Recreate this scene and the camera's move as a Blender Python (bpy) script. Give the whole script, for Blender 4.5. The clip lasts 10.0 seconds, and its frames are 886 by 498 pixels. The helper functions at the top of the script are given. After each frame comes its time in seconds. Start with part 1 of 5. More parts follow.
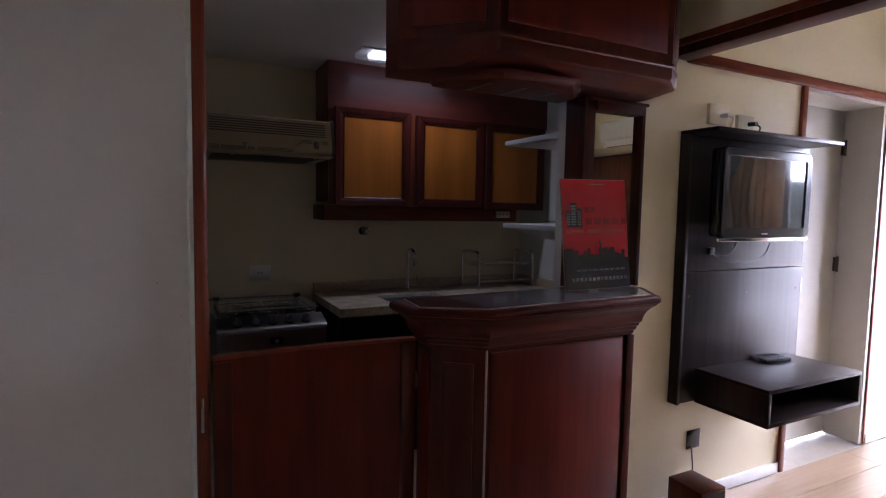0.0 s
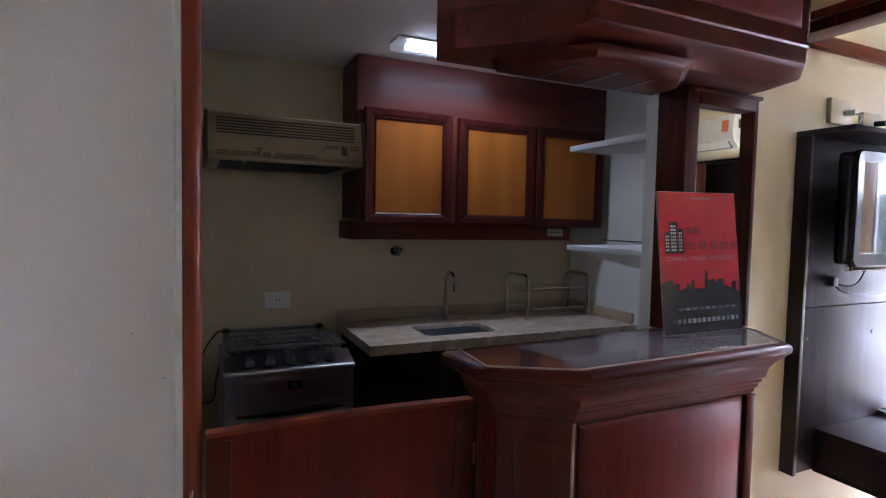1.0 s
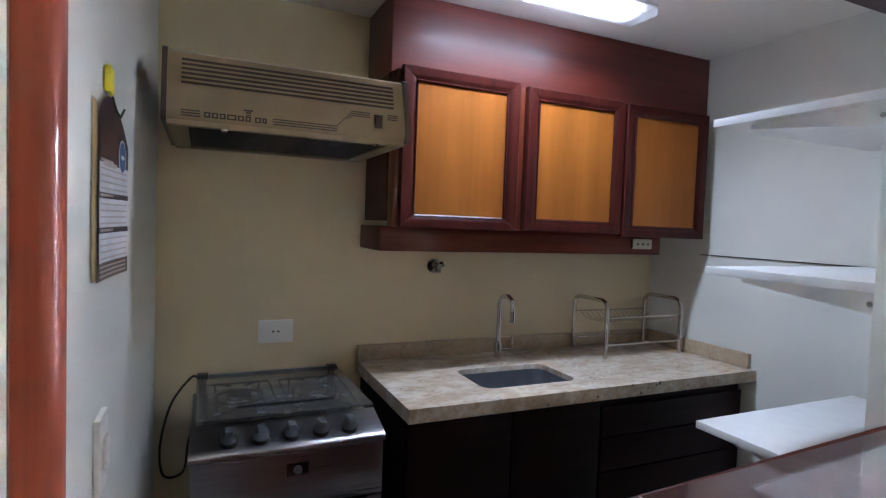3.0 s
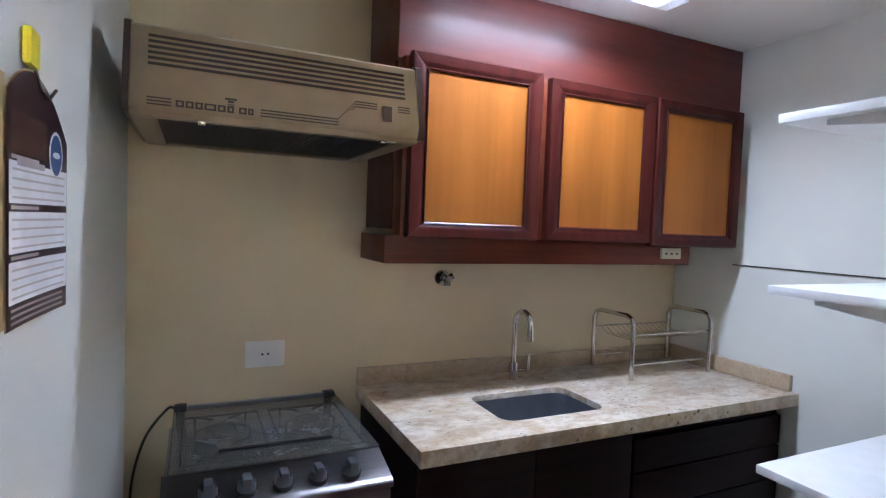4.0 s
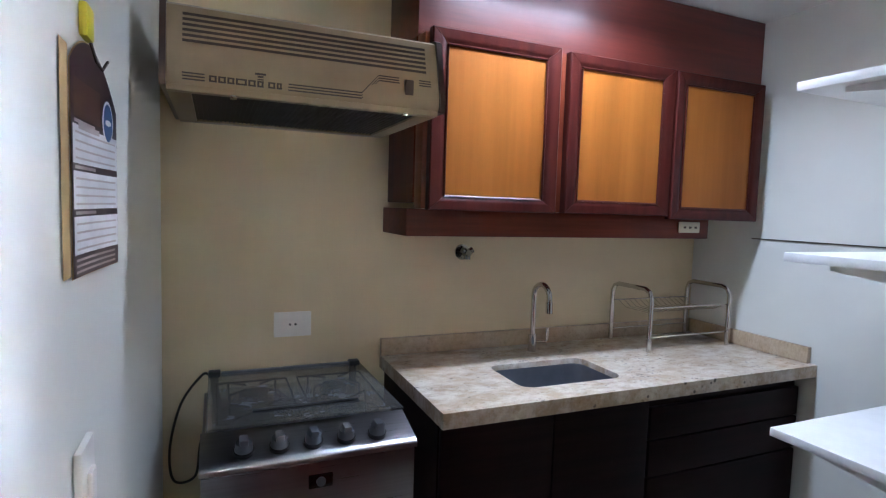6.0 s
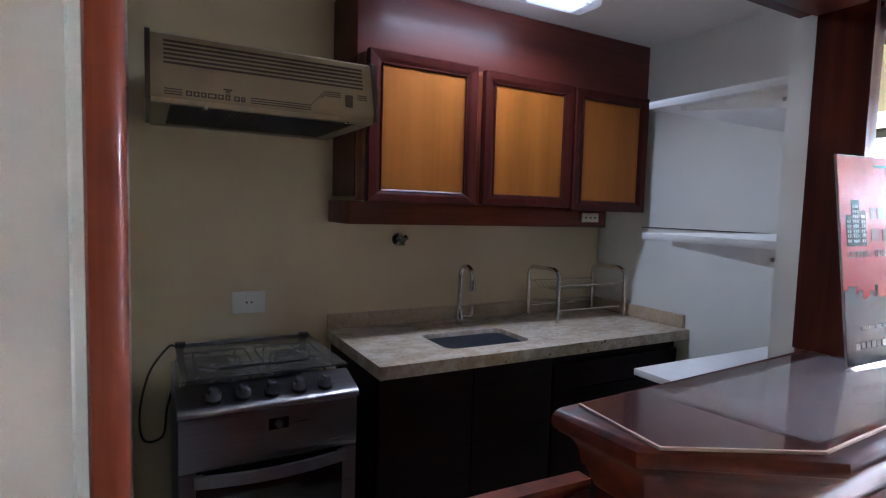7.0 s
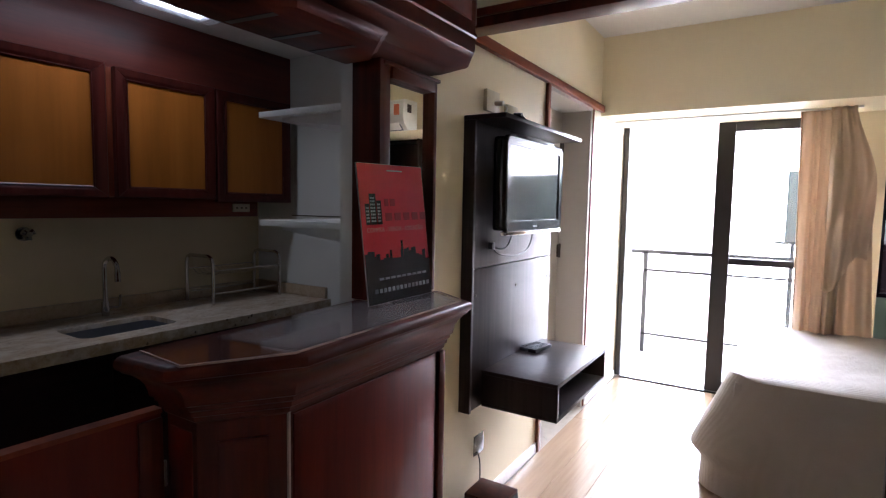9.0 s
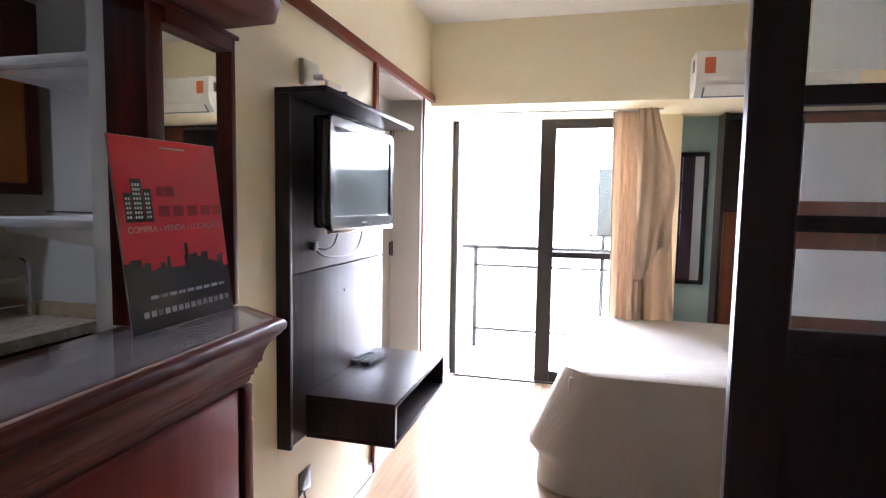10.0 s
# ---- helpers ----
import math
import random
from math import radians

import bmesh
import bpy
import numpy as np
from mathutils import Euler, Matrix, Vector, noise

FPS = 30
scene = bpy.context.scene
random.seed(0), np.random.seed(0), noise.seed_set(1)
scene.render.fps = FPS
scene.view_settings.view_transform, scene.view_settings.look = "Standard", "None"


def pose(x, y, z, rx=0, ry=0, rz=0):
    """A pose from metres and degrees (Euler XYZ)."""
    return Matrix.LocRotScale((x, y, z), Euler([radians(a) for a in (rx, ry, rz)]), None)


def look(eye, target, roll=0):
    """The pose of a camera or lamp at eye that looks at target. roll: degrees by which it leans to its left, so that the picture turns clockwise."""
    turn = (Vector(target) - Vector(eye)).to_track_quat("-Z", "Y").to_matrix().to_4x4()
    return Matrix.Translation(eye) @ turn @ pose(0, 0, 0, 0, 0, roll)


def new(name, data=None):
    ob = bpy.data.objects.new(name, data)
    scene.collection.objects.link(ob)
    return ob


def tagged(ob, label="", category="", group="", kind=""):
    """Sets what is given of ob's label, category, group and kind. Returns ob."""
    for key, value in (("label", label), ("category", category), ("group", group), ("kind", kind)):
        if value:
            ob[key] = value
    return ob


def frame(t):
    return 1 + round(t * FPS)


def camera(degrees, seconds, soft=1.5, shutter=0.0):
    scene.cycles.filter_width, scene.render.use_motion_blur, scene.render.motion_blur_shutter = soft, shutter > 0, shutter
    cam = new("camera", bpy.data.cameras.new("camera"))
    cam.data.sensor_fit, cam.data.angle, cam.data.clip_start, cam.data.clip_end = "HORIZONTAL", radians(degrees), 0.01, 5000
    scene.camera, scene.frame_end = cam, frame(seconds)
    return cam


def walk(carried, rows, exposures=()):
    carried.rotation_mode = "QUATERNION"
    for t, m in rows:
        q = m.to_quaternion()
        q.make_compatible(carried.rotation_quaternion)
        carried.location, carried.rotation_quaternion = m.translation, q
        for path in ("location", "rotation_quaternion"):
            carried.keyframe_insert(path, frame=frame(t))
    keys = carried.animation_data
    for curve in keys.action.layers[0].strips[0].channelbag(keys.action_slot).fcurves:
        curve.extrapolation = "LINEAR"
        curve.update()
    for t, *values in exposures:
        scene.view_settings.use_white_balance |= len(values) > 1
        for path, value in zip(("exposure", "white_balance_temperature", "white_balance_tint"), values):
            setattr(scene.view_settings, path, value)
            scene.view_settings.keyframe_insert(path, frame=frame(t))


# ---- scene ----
cam = camera(78.8, 10.0, soft=1.2)
PATH = [
    (0, (0.839, 0.687, 1.428), (1.739, 2.467, 1.279), 1.1),
    (0.5, (0.872, 0.925, 1.434), (1.777, 2.704, 1.308), 0.8),
    (1, (0.93, 1.155, 1.451), (1.761, 2.971, 1.346), 1.2),
    (1.5, (0.967, 1.347, 1.455), (1.736, 3.191, 1.362), 2.0),
    (2, (0.945, 1.556, 1.448), (1.716, 3.4, 1.376), 1.9),
    (3.5, (1.085, 2.057, 1.456), (1.923, 3.871, 1.36), 2.2),
    (4, (1.082, 2.159, 1.475), (1.925, 3.97, 1.387), 2.2),
    (4.5, (1.096, 2.205, 1.474), (1.938, 4.018, 1.41), 1.8),
    (5, (1.091, 2.197, 1.481), (1.94, 4.006, 1.404), 1.7),
    (6.3, (1.051, 2.02, 1.435), (1.82, 3.859, 1.275), 1.8),
    (6.5, (1.043, 1.932, 1.435), (1.827, 3.765, 1.274), 1.8),
    (7, (0.959, 1.796, 1.416), (1.919, 3.544, 1.269), 1.7),
    (7.5, (0.924, 1.666, 1.427), (2.008, 3.34, 1.271), 0.8),
    (8, (0.908, 1.498, 1.424), (2.159, 3.052, 1.28), 0.6),
    (8.5, (0.924, 1.328, 1.428), (2.395, 2.676, 1.286), 0.8),
    (9, (0.955, 1.289, 1.428), (2.644, 2.348, 1.267), 1.0),
    (9.5, (1.075, 1.333, 1.43), (2.909, 2.109, 1.251), 1.3),
    (10, (1.268, 1.412, 1.414), (3.199, 1.904, 1.252), 1.0),
]
EXPOSURES = [
    (0, 2.6, 5650, 29), (0.6, 2.5, 5420, 28), (1, 3.66, 5380, 23), (1.5, 4.63, 5520, 19), (2, 4.85, 5320, 16), (3.5, 5.35, 5350, 16),
    (4, 5.6, 5310, 17), (4.5, 5.53, 5300, 17), (6.5, 5.55, 5200, 15), (7, 4.45, 5270, 19), (7.5, 3.45, 5220, 26), (8, 1.97, 5520, 30),
    (8.5, 1.85, 5620, 25), (9, 2.82, 5780, 22), (9.5, 3.28, 5720, 21), (10, 3.4, 5680, 21)]
walk(cam, [(t, look(eye, target, roll)) for t, eye, target, roll in PATH], EXPOSURES)

# ---- light ----
world = bpy.data.worlds.new("sky")
scene.world = world
world.use_nodes = True
wn = world.node_tree
sky = wn.nodes.new("ShaderNodeTexSky")
sky.sky_type, sky.sun_disc = "NISHITA", False
sky.sun_elevation, sky.sun_rotation = radians(47), radians(227)
sky.air_density, sky.dust_density = 1.0, 3.0
wn.links.new(sky.outputs[0], wn.nodes["Background"].inputs[0])
wn.nodes["Background"].inputs[1].default_value = 0.15

sun_data = bpy.data.lights.new("sun", "SUN")
sun_data.energy, sun_data.angle, sun_data.color = 4.5, radians(0.6), (1.0, 0.95, 0.87)
sun = new("sun", sun_data)
sun.matrix_world = look((-14, -16, 26), (4, 1, 0))

def area(name, eye, target, sx, sy, power, color=(1, 1, 1)):
    data = bpy.data.lights.new(name, "AREA")
    data.shape, data.size, data.size_y, data.energy, data.color = "RECTANGLE", sx, sy, power, color
    ob = new(name, data)
    ob.matrix_world = look(eye, target)
    return ob

# added lamp outdoors, stands in for sky light through the balcony door
area("sky_fill", (9.6, 1.4, 3.3), (5.0, 1.6, 1.1), 5.0, 3.0, 45, (0.88, 0.94, 1.0))

# ---- materials ----
def nodes_of(name):
    m = bpy.data.materials.new(name)
    m.use_nodes = True
    nt = m.node_tree
    return m, nt, nt.nodes["Principled BSDF"]

def coords(nt, scale=(1, 1, 1), rot=(0, 0, 0)):
    tc = nt.nodes.new("ShaderNodeTexCoord")
    mp = nt.nodes.new("ShaderNodeMapping")
    mp.inputs["Scale"].default_value = scale
    mp.inputs["Rotation"].default_value = rot
    nt.links.new(tc.outputs["Object"], mp.inputs[0])
    return mp.outputs[0]

def noise_tex(nt, vec, scale, detail=4, rough=0.55):
    n = nt.nodes.new("ShaderNodeTexNoise")
    n.inputs["Scale"].default_value, n.inputs["Detail"].default_value = scale, detail
    n.inputs["Roughness"].default_value = rough
    nt.links.new(vec, n.inputs["Vector"])
    return n.outputs["Fac"]

def ramp(nt, fac, stops):
    r = nt.nodes.new("ShaderNodeValToRGB")
    el = r.color_ramp.elements
    while len(el) < len(stops):
        el.new(0.5)
    for e, (p, c) in zip(el, stops):
        e.position, e.color = p, (*c, 1)
    nt.links.new(fac, r.inputs[0])
    return r.outputs[0]

def bump(nt, bsdf, fac, strength, dist=0.002):
    b = nt.nodes.new("ShaderNodeBump")
    b.inputs["Strength"].default_value, b.inputs["Distance"].default_value = strength, dist
    nt.links.new(fac, b.inputs["Height"])
    nt.links.new(b.outputs[0], bsdf.inputs["Normal"])

def vary_rough(nt, bsdf, fac, lo, hi):
    r = nt.nodes.new("ShaderNodeMapRange")
    r.inputs["To Min"].default_value, r.inputs["To Max"].default_value = lo, hi
    nt.links.new(fac, r.inputs["Value"])
    nt.links.new(r.outputs[0], bsdf.inputs["Roughness"])

def wood(name, dark, light, axis="z", rough=(0.28, 0.42), grain=28, coat=0.12, spec=0.14):
    m, nt, b = nodes_of(name)
    k = {"x": (0.05, 1, 1), "y": (1, 0.05, 1), "z": (1, 1, 0.05)}[axis]
    v = coords(nt, k)
    fine = noise_tex(nt, v, grain, 6, 0.65)
    broad = noise_tex(nt, coords(nt, tuple(0.25 + 0.75 * a for a in k)), 3.5, 3)
    mix = nt.nodes.new("ShaderNodeMath")
    mix.operation = "MULTIPLY_ADD"
    nt.links.new(fine, mix.inputs[0])
    mix.inputs[1].default_value = 0.55
    half = nt.nodes.new("ShaderNodeMath")
    half.operation = "MULTIPLY"
    half.inputs[1].default_value = 0.45
    nt.links.new(broad, half.inputs[0])
    nt.links.new(half.outputs[0], mix.inputs[2])
    mid = tuple((a + c) / 2 for a, c in zip(dark, light))
    nt.links.new(ramp(nt, mix.outputs[0], [(0.34, tuple(0.85 * a for a in dark)), (0.5, mid), (0.65, tuple(1.06 * a for a in light))]), b.inputs["Base Color"])
    vary_rough(nt, b, broad, *rough)
    bump(nt, b, fine, 0.2, 0.001)
    b.inputs["Coat Weight"].default_value, b.inputs["Coat Roughness"].default_value = coat, 0.12
    b.inputs["Specular IOR Level"].default_value = spec
    return m

def paint(name, color, rough=0.6, mottle=0.06, bumps=0.12, scale=60):
    m, nt, b = nodes_of(name)
    v = coords(nt)
    broad, fine = noise_tex(nt, v, 1.3, 4), noise_tex(nt, v, scale, 5)
    lo = tuple(max(0, c * (1 - mottle)) for c in color)
    hi = tuple(min(1, c * (1 + mottle)) for c in color)
    nt.links.new(ramp(nt, broad, [(0.3, lo), (0.7, hi)]), b.inputs["Base Color"])
    vary_rough(nt, b, broad, rough - 0.06, rough + 0.06)
    bump(nt, b, fine, bumps, 0.001)
    return m

def plain(name, color, rough=0.5, metal=0.0, wear=0.08, coat=0.0):
    m, nt, b = nodes_of(name)
    v = coords(nt)
    n = noise_tex(nt, v, 18, 5)
    lo = tuple(c * (1 - wear) for c in color)
    hi = tuple(min(1, c * (1 + wear)) for c in color)
    nt.links.new(ramp(nt, n, [(0.35, lo), (0.65, hi)]), b.inputs["Base Color"])
    vary_rough(nt, b, n, max(0.02, rough - 0.07), rough + 0.07)
    b.inputs["Metallic"].default_value = metal
    b.inputs["Coat Weight"].default_value = coat
    return m

def brushed(name, color, rough=0.3, k=(0.02, 1, 1)):
    m, nt, b = nodes_of(name)
    n = noise_tex(nt, coords(nt, k), 160, 4)
    nt.links.new(ramp(nt, n, [(0.3, tuple(c * 0.85 for c in color)), (0.7, color)]), b.inputs["Base Color"])
    vary_rough(nt, b, n, rough - 0.08, rough + 0.1)
    b.inputs["Metallic"].default_value = 1.0
    bump(nt, b, n, 0.05, 0.0005)
    return m

def glass(name, color=(1, 1, 1), rough=0.02, alpha=0.2):
    m, nt, b = nodes_of(name)
    b.inputs["Base Color"].default_value = (*color, 1)
    b.inputs["Roughness"].default_value = rough
    b.inputs["Alpha"].default_value = alpha
    return m

def glow(name, color, strength):
    m, nt, b = nodes_of(name)
    b.inputs["Base Color"].default_value = (*color, 1)
    b.inputs["Emission Color"].default_value = (*color, 1)
    b.inputs["Emission Strength"].default_value = strength
    return m

def stone(name, wear, pits):
    """Cream travertine: soft clouds along the slab, pale patches of wear and painted sheen, clusters of small dark
    pits.
    """
    m, nt, b = nodes_of(name)
    long = coords(nt, (0.55, 1.4, 1))
    cloud, fine = noise_tex(nt, long, 7, 6, 0.6), noise_tex(nt, coords(nt, (1, 1.8, 1)), 55, 6, 0.7)
    base = ramp(nt, cloud, [(0.30, (0.40, 0.295, 0.18)), (0.50, (0.46, 0.35, 0.23)), (0.68, (0.52, 0.41, 0.285))])
    # pale patches: wear, plus the ceiling light's sheen painted into the colour
    worn = nt.nodes.new("ShaderNodeMixRGB")
    patch = nt.nodes.new("ShaderNodeMath")
    patch.operation = "MULTIPLY"
    nt.links.new(ramp(nt, noise_tex(nt, coords(nt, (1, 1.5, 1), (0, 0, 0.5)), 14, 5, 0.65), [(0.40, (0, 0, 0)), (0.62, (1, 1, 1))]), patch.inputs[0])
    patch.inputs[1].default_value = wear
    nt.links.new(patch.outputs[0], worn.inputs[0])
    nt.links.new(base, worn.inputs[1])
    worn.inputs[2].default_value = (0.74, 0.70, 0.63, 1)
    speck = nt.nodes.new("ShaderNodeMixRGB")
    speck.blend_type = "MULTIPLY"
    speck.inputs[0].default_value = 0.5
    nt.links.new(worn.outputs[0], speck.inputs[1])
    nt.links.new(ramp(nt, fine, [(0.35, (0.62, 0.58, 0.52)), (0.6, (1, 1, 1))]), speck.inputs[2])
    pit = nt.nodes.new("ShaderNodeTexVoronoi")
    pit.inputs["Scale"].default_value = 46
    nt.links.new(coords(nt, (1, 1.7, 1), (0, 0, 0.3)), pit.inputs["Vector"])
    mask = nt.nodes.new("ShaderNodeMath")
    mask.operation = "MULTIPLY"
    nt.links.new(ramp(nt, pit.outputs["Distance"], [(0.20, (1, 1, 1)), (0.34, (0, 0, 0))]), mask.inputs[0])
    nt.links.new(ramp(nt, noise_tex(nt, coords(nt, (1, 1.6, 1)), 11, 3), [(0.56, (0, 0, 0)), (0.60, (pits, pits, pits))]), mask.inputs[1])
    mx = nt.nodes.new("ShaderNodeMixRGB")
    nt.links.new(mask.outputs[0], mx.inputs[0])
    nt.links.new(speck.outputs[0], mx.inputs[1])
    mx.inputs[2].default_value = (0.055, 0.042, 0.034, 1)
    nt.links.new(mx.outputs[0], b.inputs["Base Color"])
    b.inputs["Coat Weight"].default_value, b.inputs["Coat Roughness"].default_value = 0.4, 0.22
    vary_rough(nt, b, fine, 0.2, 0.4)
    bump(nt, b, mask.outputs[0], -0.5, 0.002)
    return m

def laminate(name):
    """Pale floor boards: the tone changes from board to board."""
    m, nt, b = nodes_of(name)
    v = coords(nt, (0.06, 1, 1))
    fine = noise_tex(nt, v, 30, 6, 0.6)
    info = nt.nodes.new("ShaderNodeObjectInfo")
    add = nt.nodes.new("ShaderNodeMath")
    add.operation = "MULTIPLY_ADD"
    nt.links.new(info.outputs["Random"], add.inputs[0])
    add.inputs[1].default_value = 0.3
    nt.links.new(fine, add.inputs[2])
    nt.links.new(ramp(nt, add.outputs[0], [(0.35, (0.29, 0.195, 0.122)), (0.65, (0.37, 0.258, 0.165)), (0.95, (0.45, 0.325, 0.215))]), b.inputs["Base Color"])
    vary_rough(nt, b, fine, 0.14, 0.26)
    bump(nt, b, fine, 0.04, 0.0005)
    return m

def cloth(name, color, stripes=0.0, rough=0.85):
    m, nt, b = nodes_of(name)
    v = coords(nt)
    broad, weave = noise_tex(nt, v, 2.5, 4), noise_tex(nt, v, 420, 2)
    lo = tuple(c * 0.9 for c in color)
    col = ramp(nt, broad, [(0.3, lo), (0.7, color)])
    nt.links.new(col, b.inputs["Base Color"])
    b.inputs["Roughness"].default_value = rough
    b.inputs["Sheen Weight"].default_value = 0.2
    if stripes:
        w = nt.nodes.new("ShaderNodeTexWave")
        w.bands_direction = "X"
        w.inputs["Scale"].default_value = stripes
        nt.links.new(v, w.inputs["Vector"])
        vary_rough(nt, b, w.outputs["Fac"], 0.55, 0.9)
        creases = noise_tex(nt, coords(nt, (1, 2.6, 1.5), (0, 0, 0.4)), 9, 5, 0.6)
        both = nt.nodes.new("ShaderNodeMath")
        both.operation = "MULTIPLY_ADD"
        nt.links.new(w.outputs["Fac"], both.inputs[0])
        both.inputs[1].default_value = 0.12
        nt.links.new(creases, both.inputs[2])
        bump(nt, b, both.outputs[0], 0.45, 0.012)
    else:
        bump(nt, b, weave, 0.2, 0.001)
    return m

def mirror_glass(name):
    m, nt, b = nodes_of(name)
    b.inputs["Base Color"].default_value = (0.86, 0.88, 0.86, 1)
    b.inputs["Metallic"].default_value, b.inputs["Roughness"].default_value = 1.0, 0.015
    return m

MAHOGANY = wood("mahogany", (0.036, 0.0055, 0.0028), (0.105, 0.018, 0.0065), "z")
MAHOGANY_X = wood("mahogany_lengthwise", (0.036, 0.0055, 0.0028), (0.105, 0.018, 0.0065), "x", (0.36, 0.48), 28, 0.05)
FRAME_DARK = wood("dark_door_frame", (0.024, 0.0042, 0.0038), (0.060, 0.0105, 0.0070), "z")
# lower bead lighter than the frame: the lamp's glint put into its colour
BEAD_GLINT = wood("glint_bead", (0.05, 0.012, 0.009), (0.09, 0.022, 0.015), "x", (0.32, 0.42), 28, 0.06, 0.18)
PANEL_RED = wood("mahogany_panel", (0.070, 0.0062, 0.0026), (0.140, 0.0150, 0.0052), "z", (0.34, 0.46), 20, 0.04)
HONEY = wood("honey_veneer", (0.215, 0.066, 0.0085), (0.300, 0.103, 0.0145), "z", (0.34, 0.46), 9, 0.10)
WARDROBE = wood("brown_wardrobe_wood", (0.095, 0.028, 0.016), (0.185, 0.060, 0.032), "z")
ESPRESSO = wood("espresso_laminate", (0.016, 0.010, 0.010), (0.042, 0.028, 0.026), "z", (0.28, 0.40), 40, 0.0, 0.22)
DARK_BASE = wood("dark_base_unit", (0.0085, 0.0040, 0.0042), (0.0200, 0.0075, 0.0080), "x", (0.4, 0.55), 28, 0.04, 0.1)
RED_WOOD = wood("red_trim_wood", (0.12, 0.022, 0.010), (0.23, 0.052, 0.020), "z", (0.33, 0.48), 24, 0.2)
# valance wood: brighter red than the cabinet, lamplight painted into the colour
LIT_WOOD_X = wood("lit_wood_lengthwise", (0.075, 0.013, 0.006), (0.16, 0.032, 0.013), "x")
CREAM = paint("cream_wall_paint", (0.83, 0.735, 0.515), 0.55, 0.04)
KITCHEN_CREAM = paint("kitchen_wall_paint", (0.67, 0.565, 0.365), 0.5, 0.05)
OFFWHITE = paint("off_white_paint", (0.65, 0.612, 0.565), 0.55, 0.04)
WHITE = paint("white_paint", (0.665, 0.675, 0.625), 0.5, 0.03)
CEILING = paint("ceiling_paint", (0.83, 0.82, 0.775), 0.75, 0.03)
TEAL = paint("pale_teal_paint", (0.42, 0.58, 0.54), 0.6, 0.05)
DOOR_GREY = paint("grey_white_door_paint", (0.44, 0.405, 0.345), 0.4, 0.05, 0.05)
SHELF_WHITE = plain("white_laminate", (0.78, 0.79, 0.79), 0.35, 0, 0.03)
# the slab gets strong painted sheen, the upstands hardly any
STONE = stone("worn_sheen_travertine", 0.8, 0.85)
STONE_EDGE = stone("plain_travertine", 0.08, 0.25)
STEEL = brushed("brushed_steel", (0.34, 0.335, 0.345), 0.30)
CHROME = plain("chrome", (0.62, 0.61, 0.60), 0.12, 1.0, 0.05)
HOB = plain("hob_steel", (0.62, 0.63, 0.66), 0.26, 1.0, 0.06)
# chrome with a dark reflection painted into its colour, for the stop valve
VALVE_CHROME = plain("chrome_dark_reflection", (0.33, 0.33, 0.33), 0.16, 1.0, 0.2)
SINK = plain("sink_steel", (0.17, 0.18, 0.205), 0.4, 0.7)
BLACK_PLASTIC = plain("black_plastic", (0.012, 0.012, 0.013), 0.35)
GLOSS_BLACK = plain("gloss_black", (0.006, 0.006, 0.007), 0.10, 0, 0.05, 0.5)
WEATHERED = plain("weathered_grey_metal", (0.05, 0.049, 0.045), 0.7)
TV_BLACK = plain("television_black", (0.005, 0.005, 0.006), 0.16, 0, 0.05)
TV_BLACK.node_tree.nodes["Principled BSDF"].inputs["Specular IOR Level"].default_value = 0.45
SCREEN = plain("dark_screen", (0.010, 0.011, 0.013), 0.08, 0, 0.02, 1.0)
SCREEN.node_tree.nodes["Principled BSDF"].inputs["Coat Roughness"].default_value = 0.02
KNOB = plain("grey_knob_plastic", (0.15, 0.16, 0.18), 0.32)
REMOTE_DARK = plain("matt_black_plastic", (0.010, 0.010, 0.011), 0.6)
REMOTE_GREY = plain("matt_grey_plastic", (0.10, 0.105, 0.115), 0.55)
CAST_IRON = plain("cast_iron", (0.02, 0.02, 0.02), 0.6)
HOOD = plain("beige_enamel", (0.245, 0.180, 0.100), 0.4, 0, 0.05)
HOOD_STRIPE = plain("brown_print", (0.042, 0.025, 0.017), 0.5)
FILTER = plain("filter_mesh_grey", (0.035, 0.03, 0.027), 0.6, 0.4, 0.3)
BROWN_PLASTIC = plain("brown_plastic", (0.055, 0.030, 0.022), 0.4)
LID_GLASS = glass("smoked_glass", (0.085, 0.088, 0.085), 0.05, 0.42)
WINDOW_GLASS = glass("window_glass", (0.9, 0.95, 0.95), 0.01, 0.06)
FROST = glass("frosted_glass", (0.88, 0.92, 0.92), 0.45, 1.0)
FROST.node_tree.nodes["Principled BSDF"].inputs["Transmission Weight"].default_value = 0.85
DIFFUSER = glass("prismatic_cover", (0.95, 0.97, 1.0), 0.25, 0.25)
TUBE = glow("lit_tube", (0.88, 0.95, 1.0), 0.6)
PLASTIC_WHITE = plain("white_plastic", (0.74, 0.73, 0.69), 0.35, 0, 0.03)
PLASTIC_CREAM = plain("cream_plastic", (0.60, 0.54, 0.40), 0.4, 0, 0.04)
BAR_INLAY = plain("polished_brown_inlay", (0.075, 0.034, 0.031), 0.12, 0, 0.10, 0.5)
PALE_EDGE = plain("worn_pale_edge", (0.42, 0.30, 0.24), 0.4)
MIRROR = mirror_glass("mirror")
RED_PRINT = plain("red_print", (0.50, 0.018, 0.028), 0.20, 0, 0.03, 0.55)
BLACK_PRINT = plain("black_print", (0.022, 0.022, 0.026), 0.20, 0, 0.03, 0.55)
PALE_PRINT = plain("pale_print", (0.40, 0.35, 0.34), 0.3)
BRONZE = plain("bronze_aluminium", (0.018, 0.015, 0.014), 0.35, 0.3)
CURTAIN = cloth("beige_curtain", (0.66, 0.51, 0.37))
ct = CURTAIN.node_tree
tl = ct.nodes.new("ShaderNodeBsdfTranslucent")
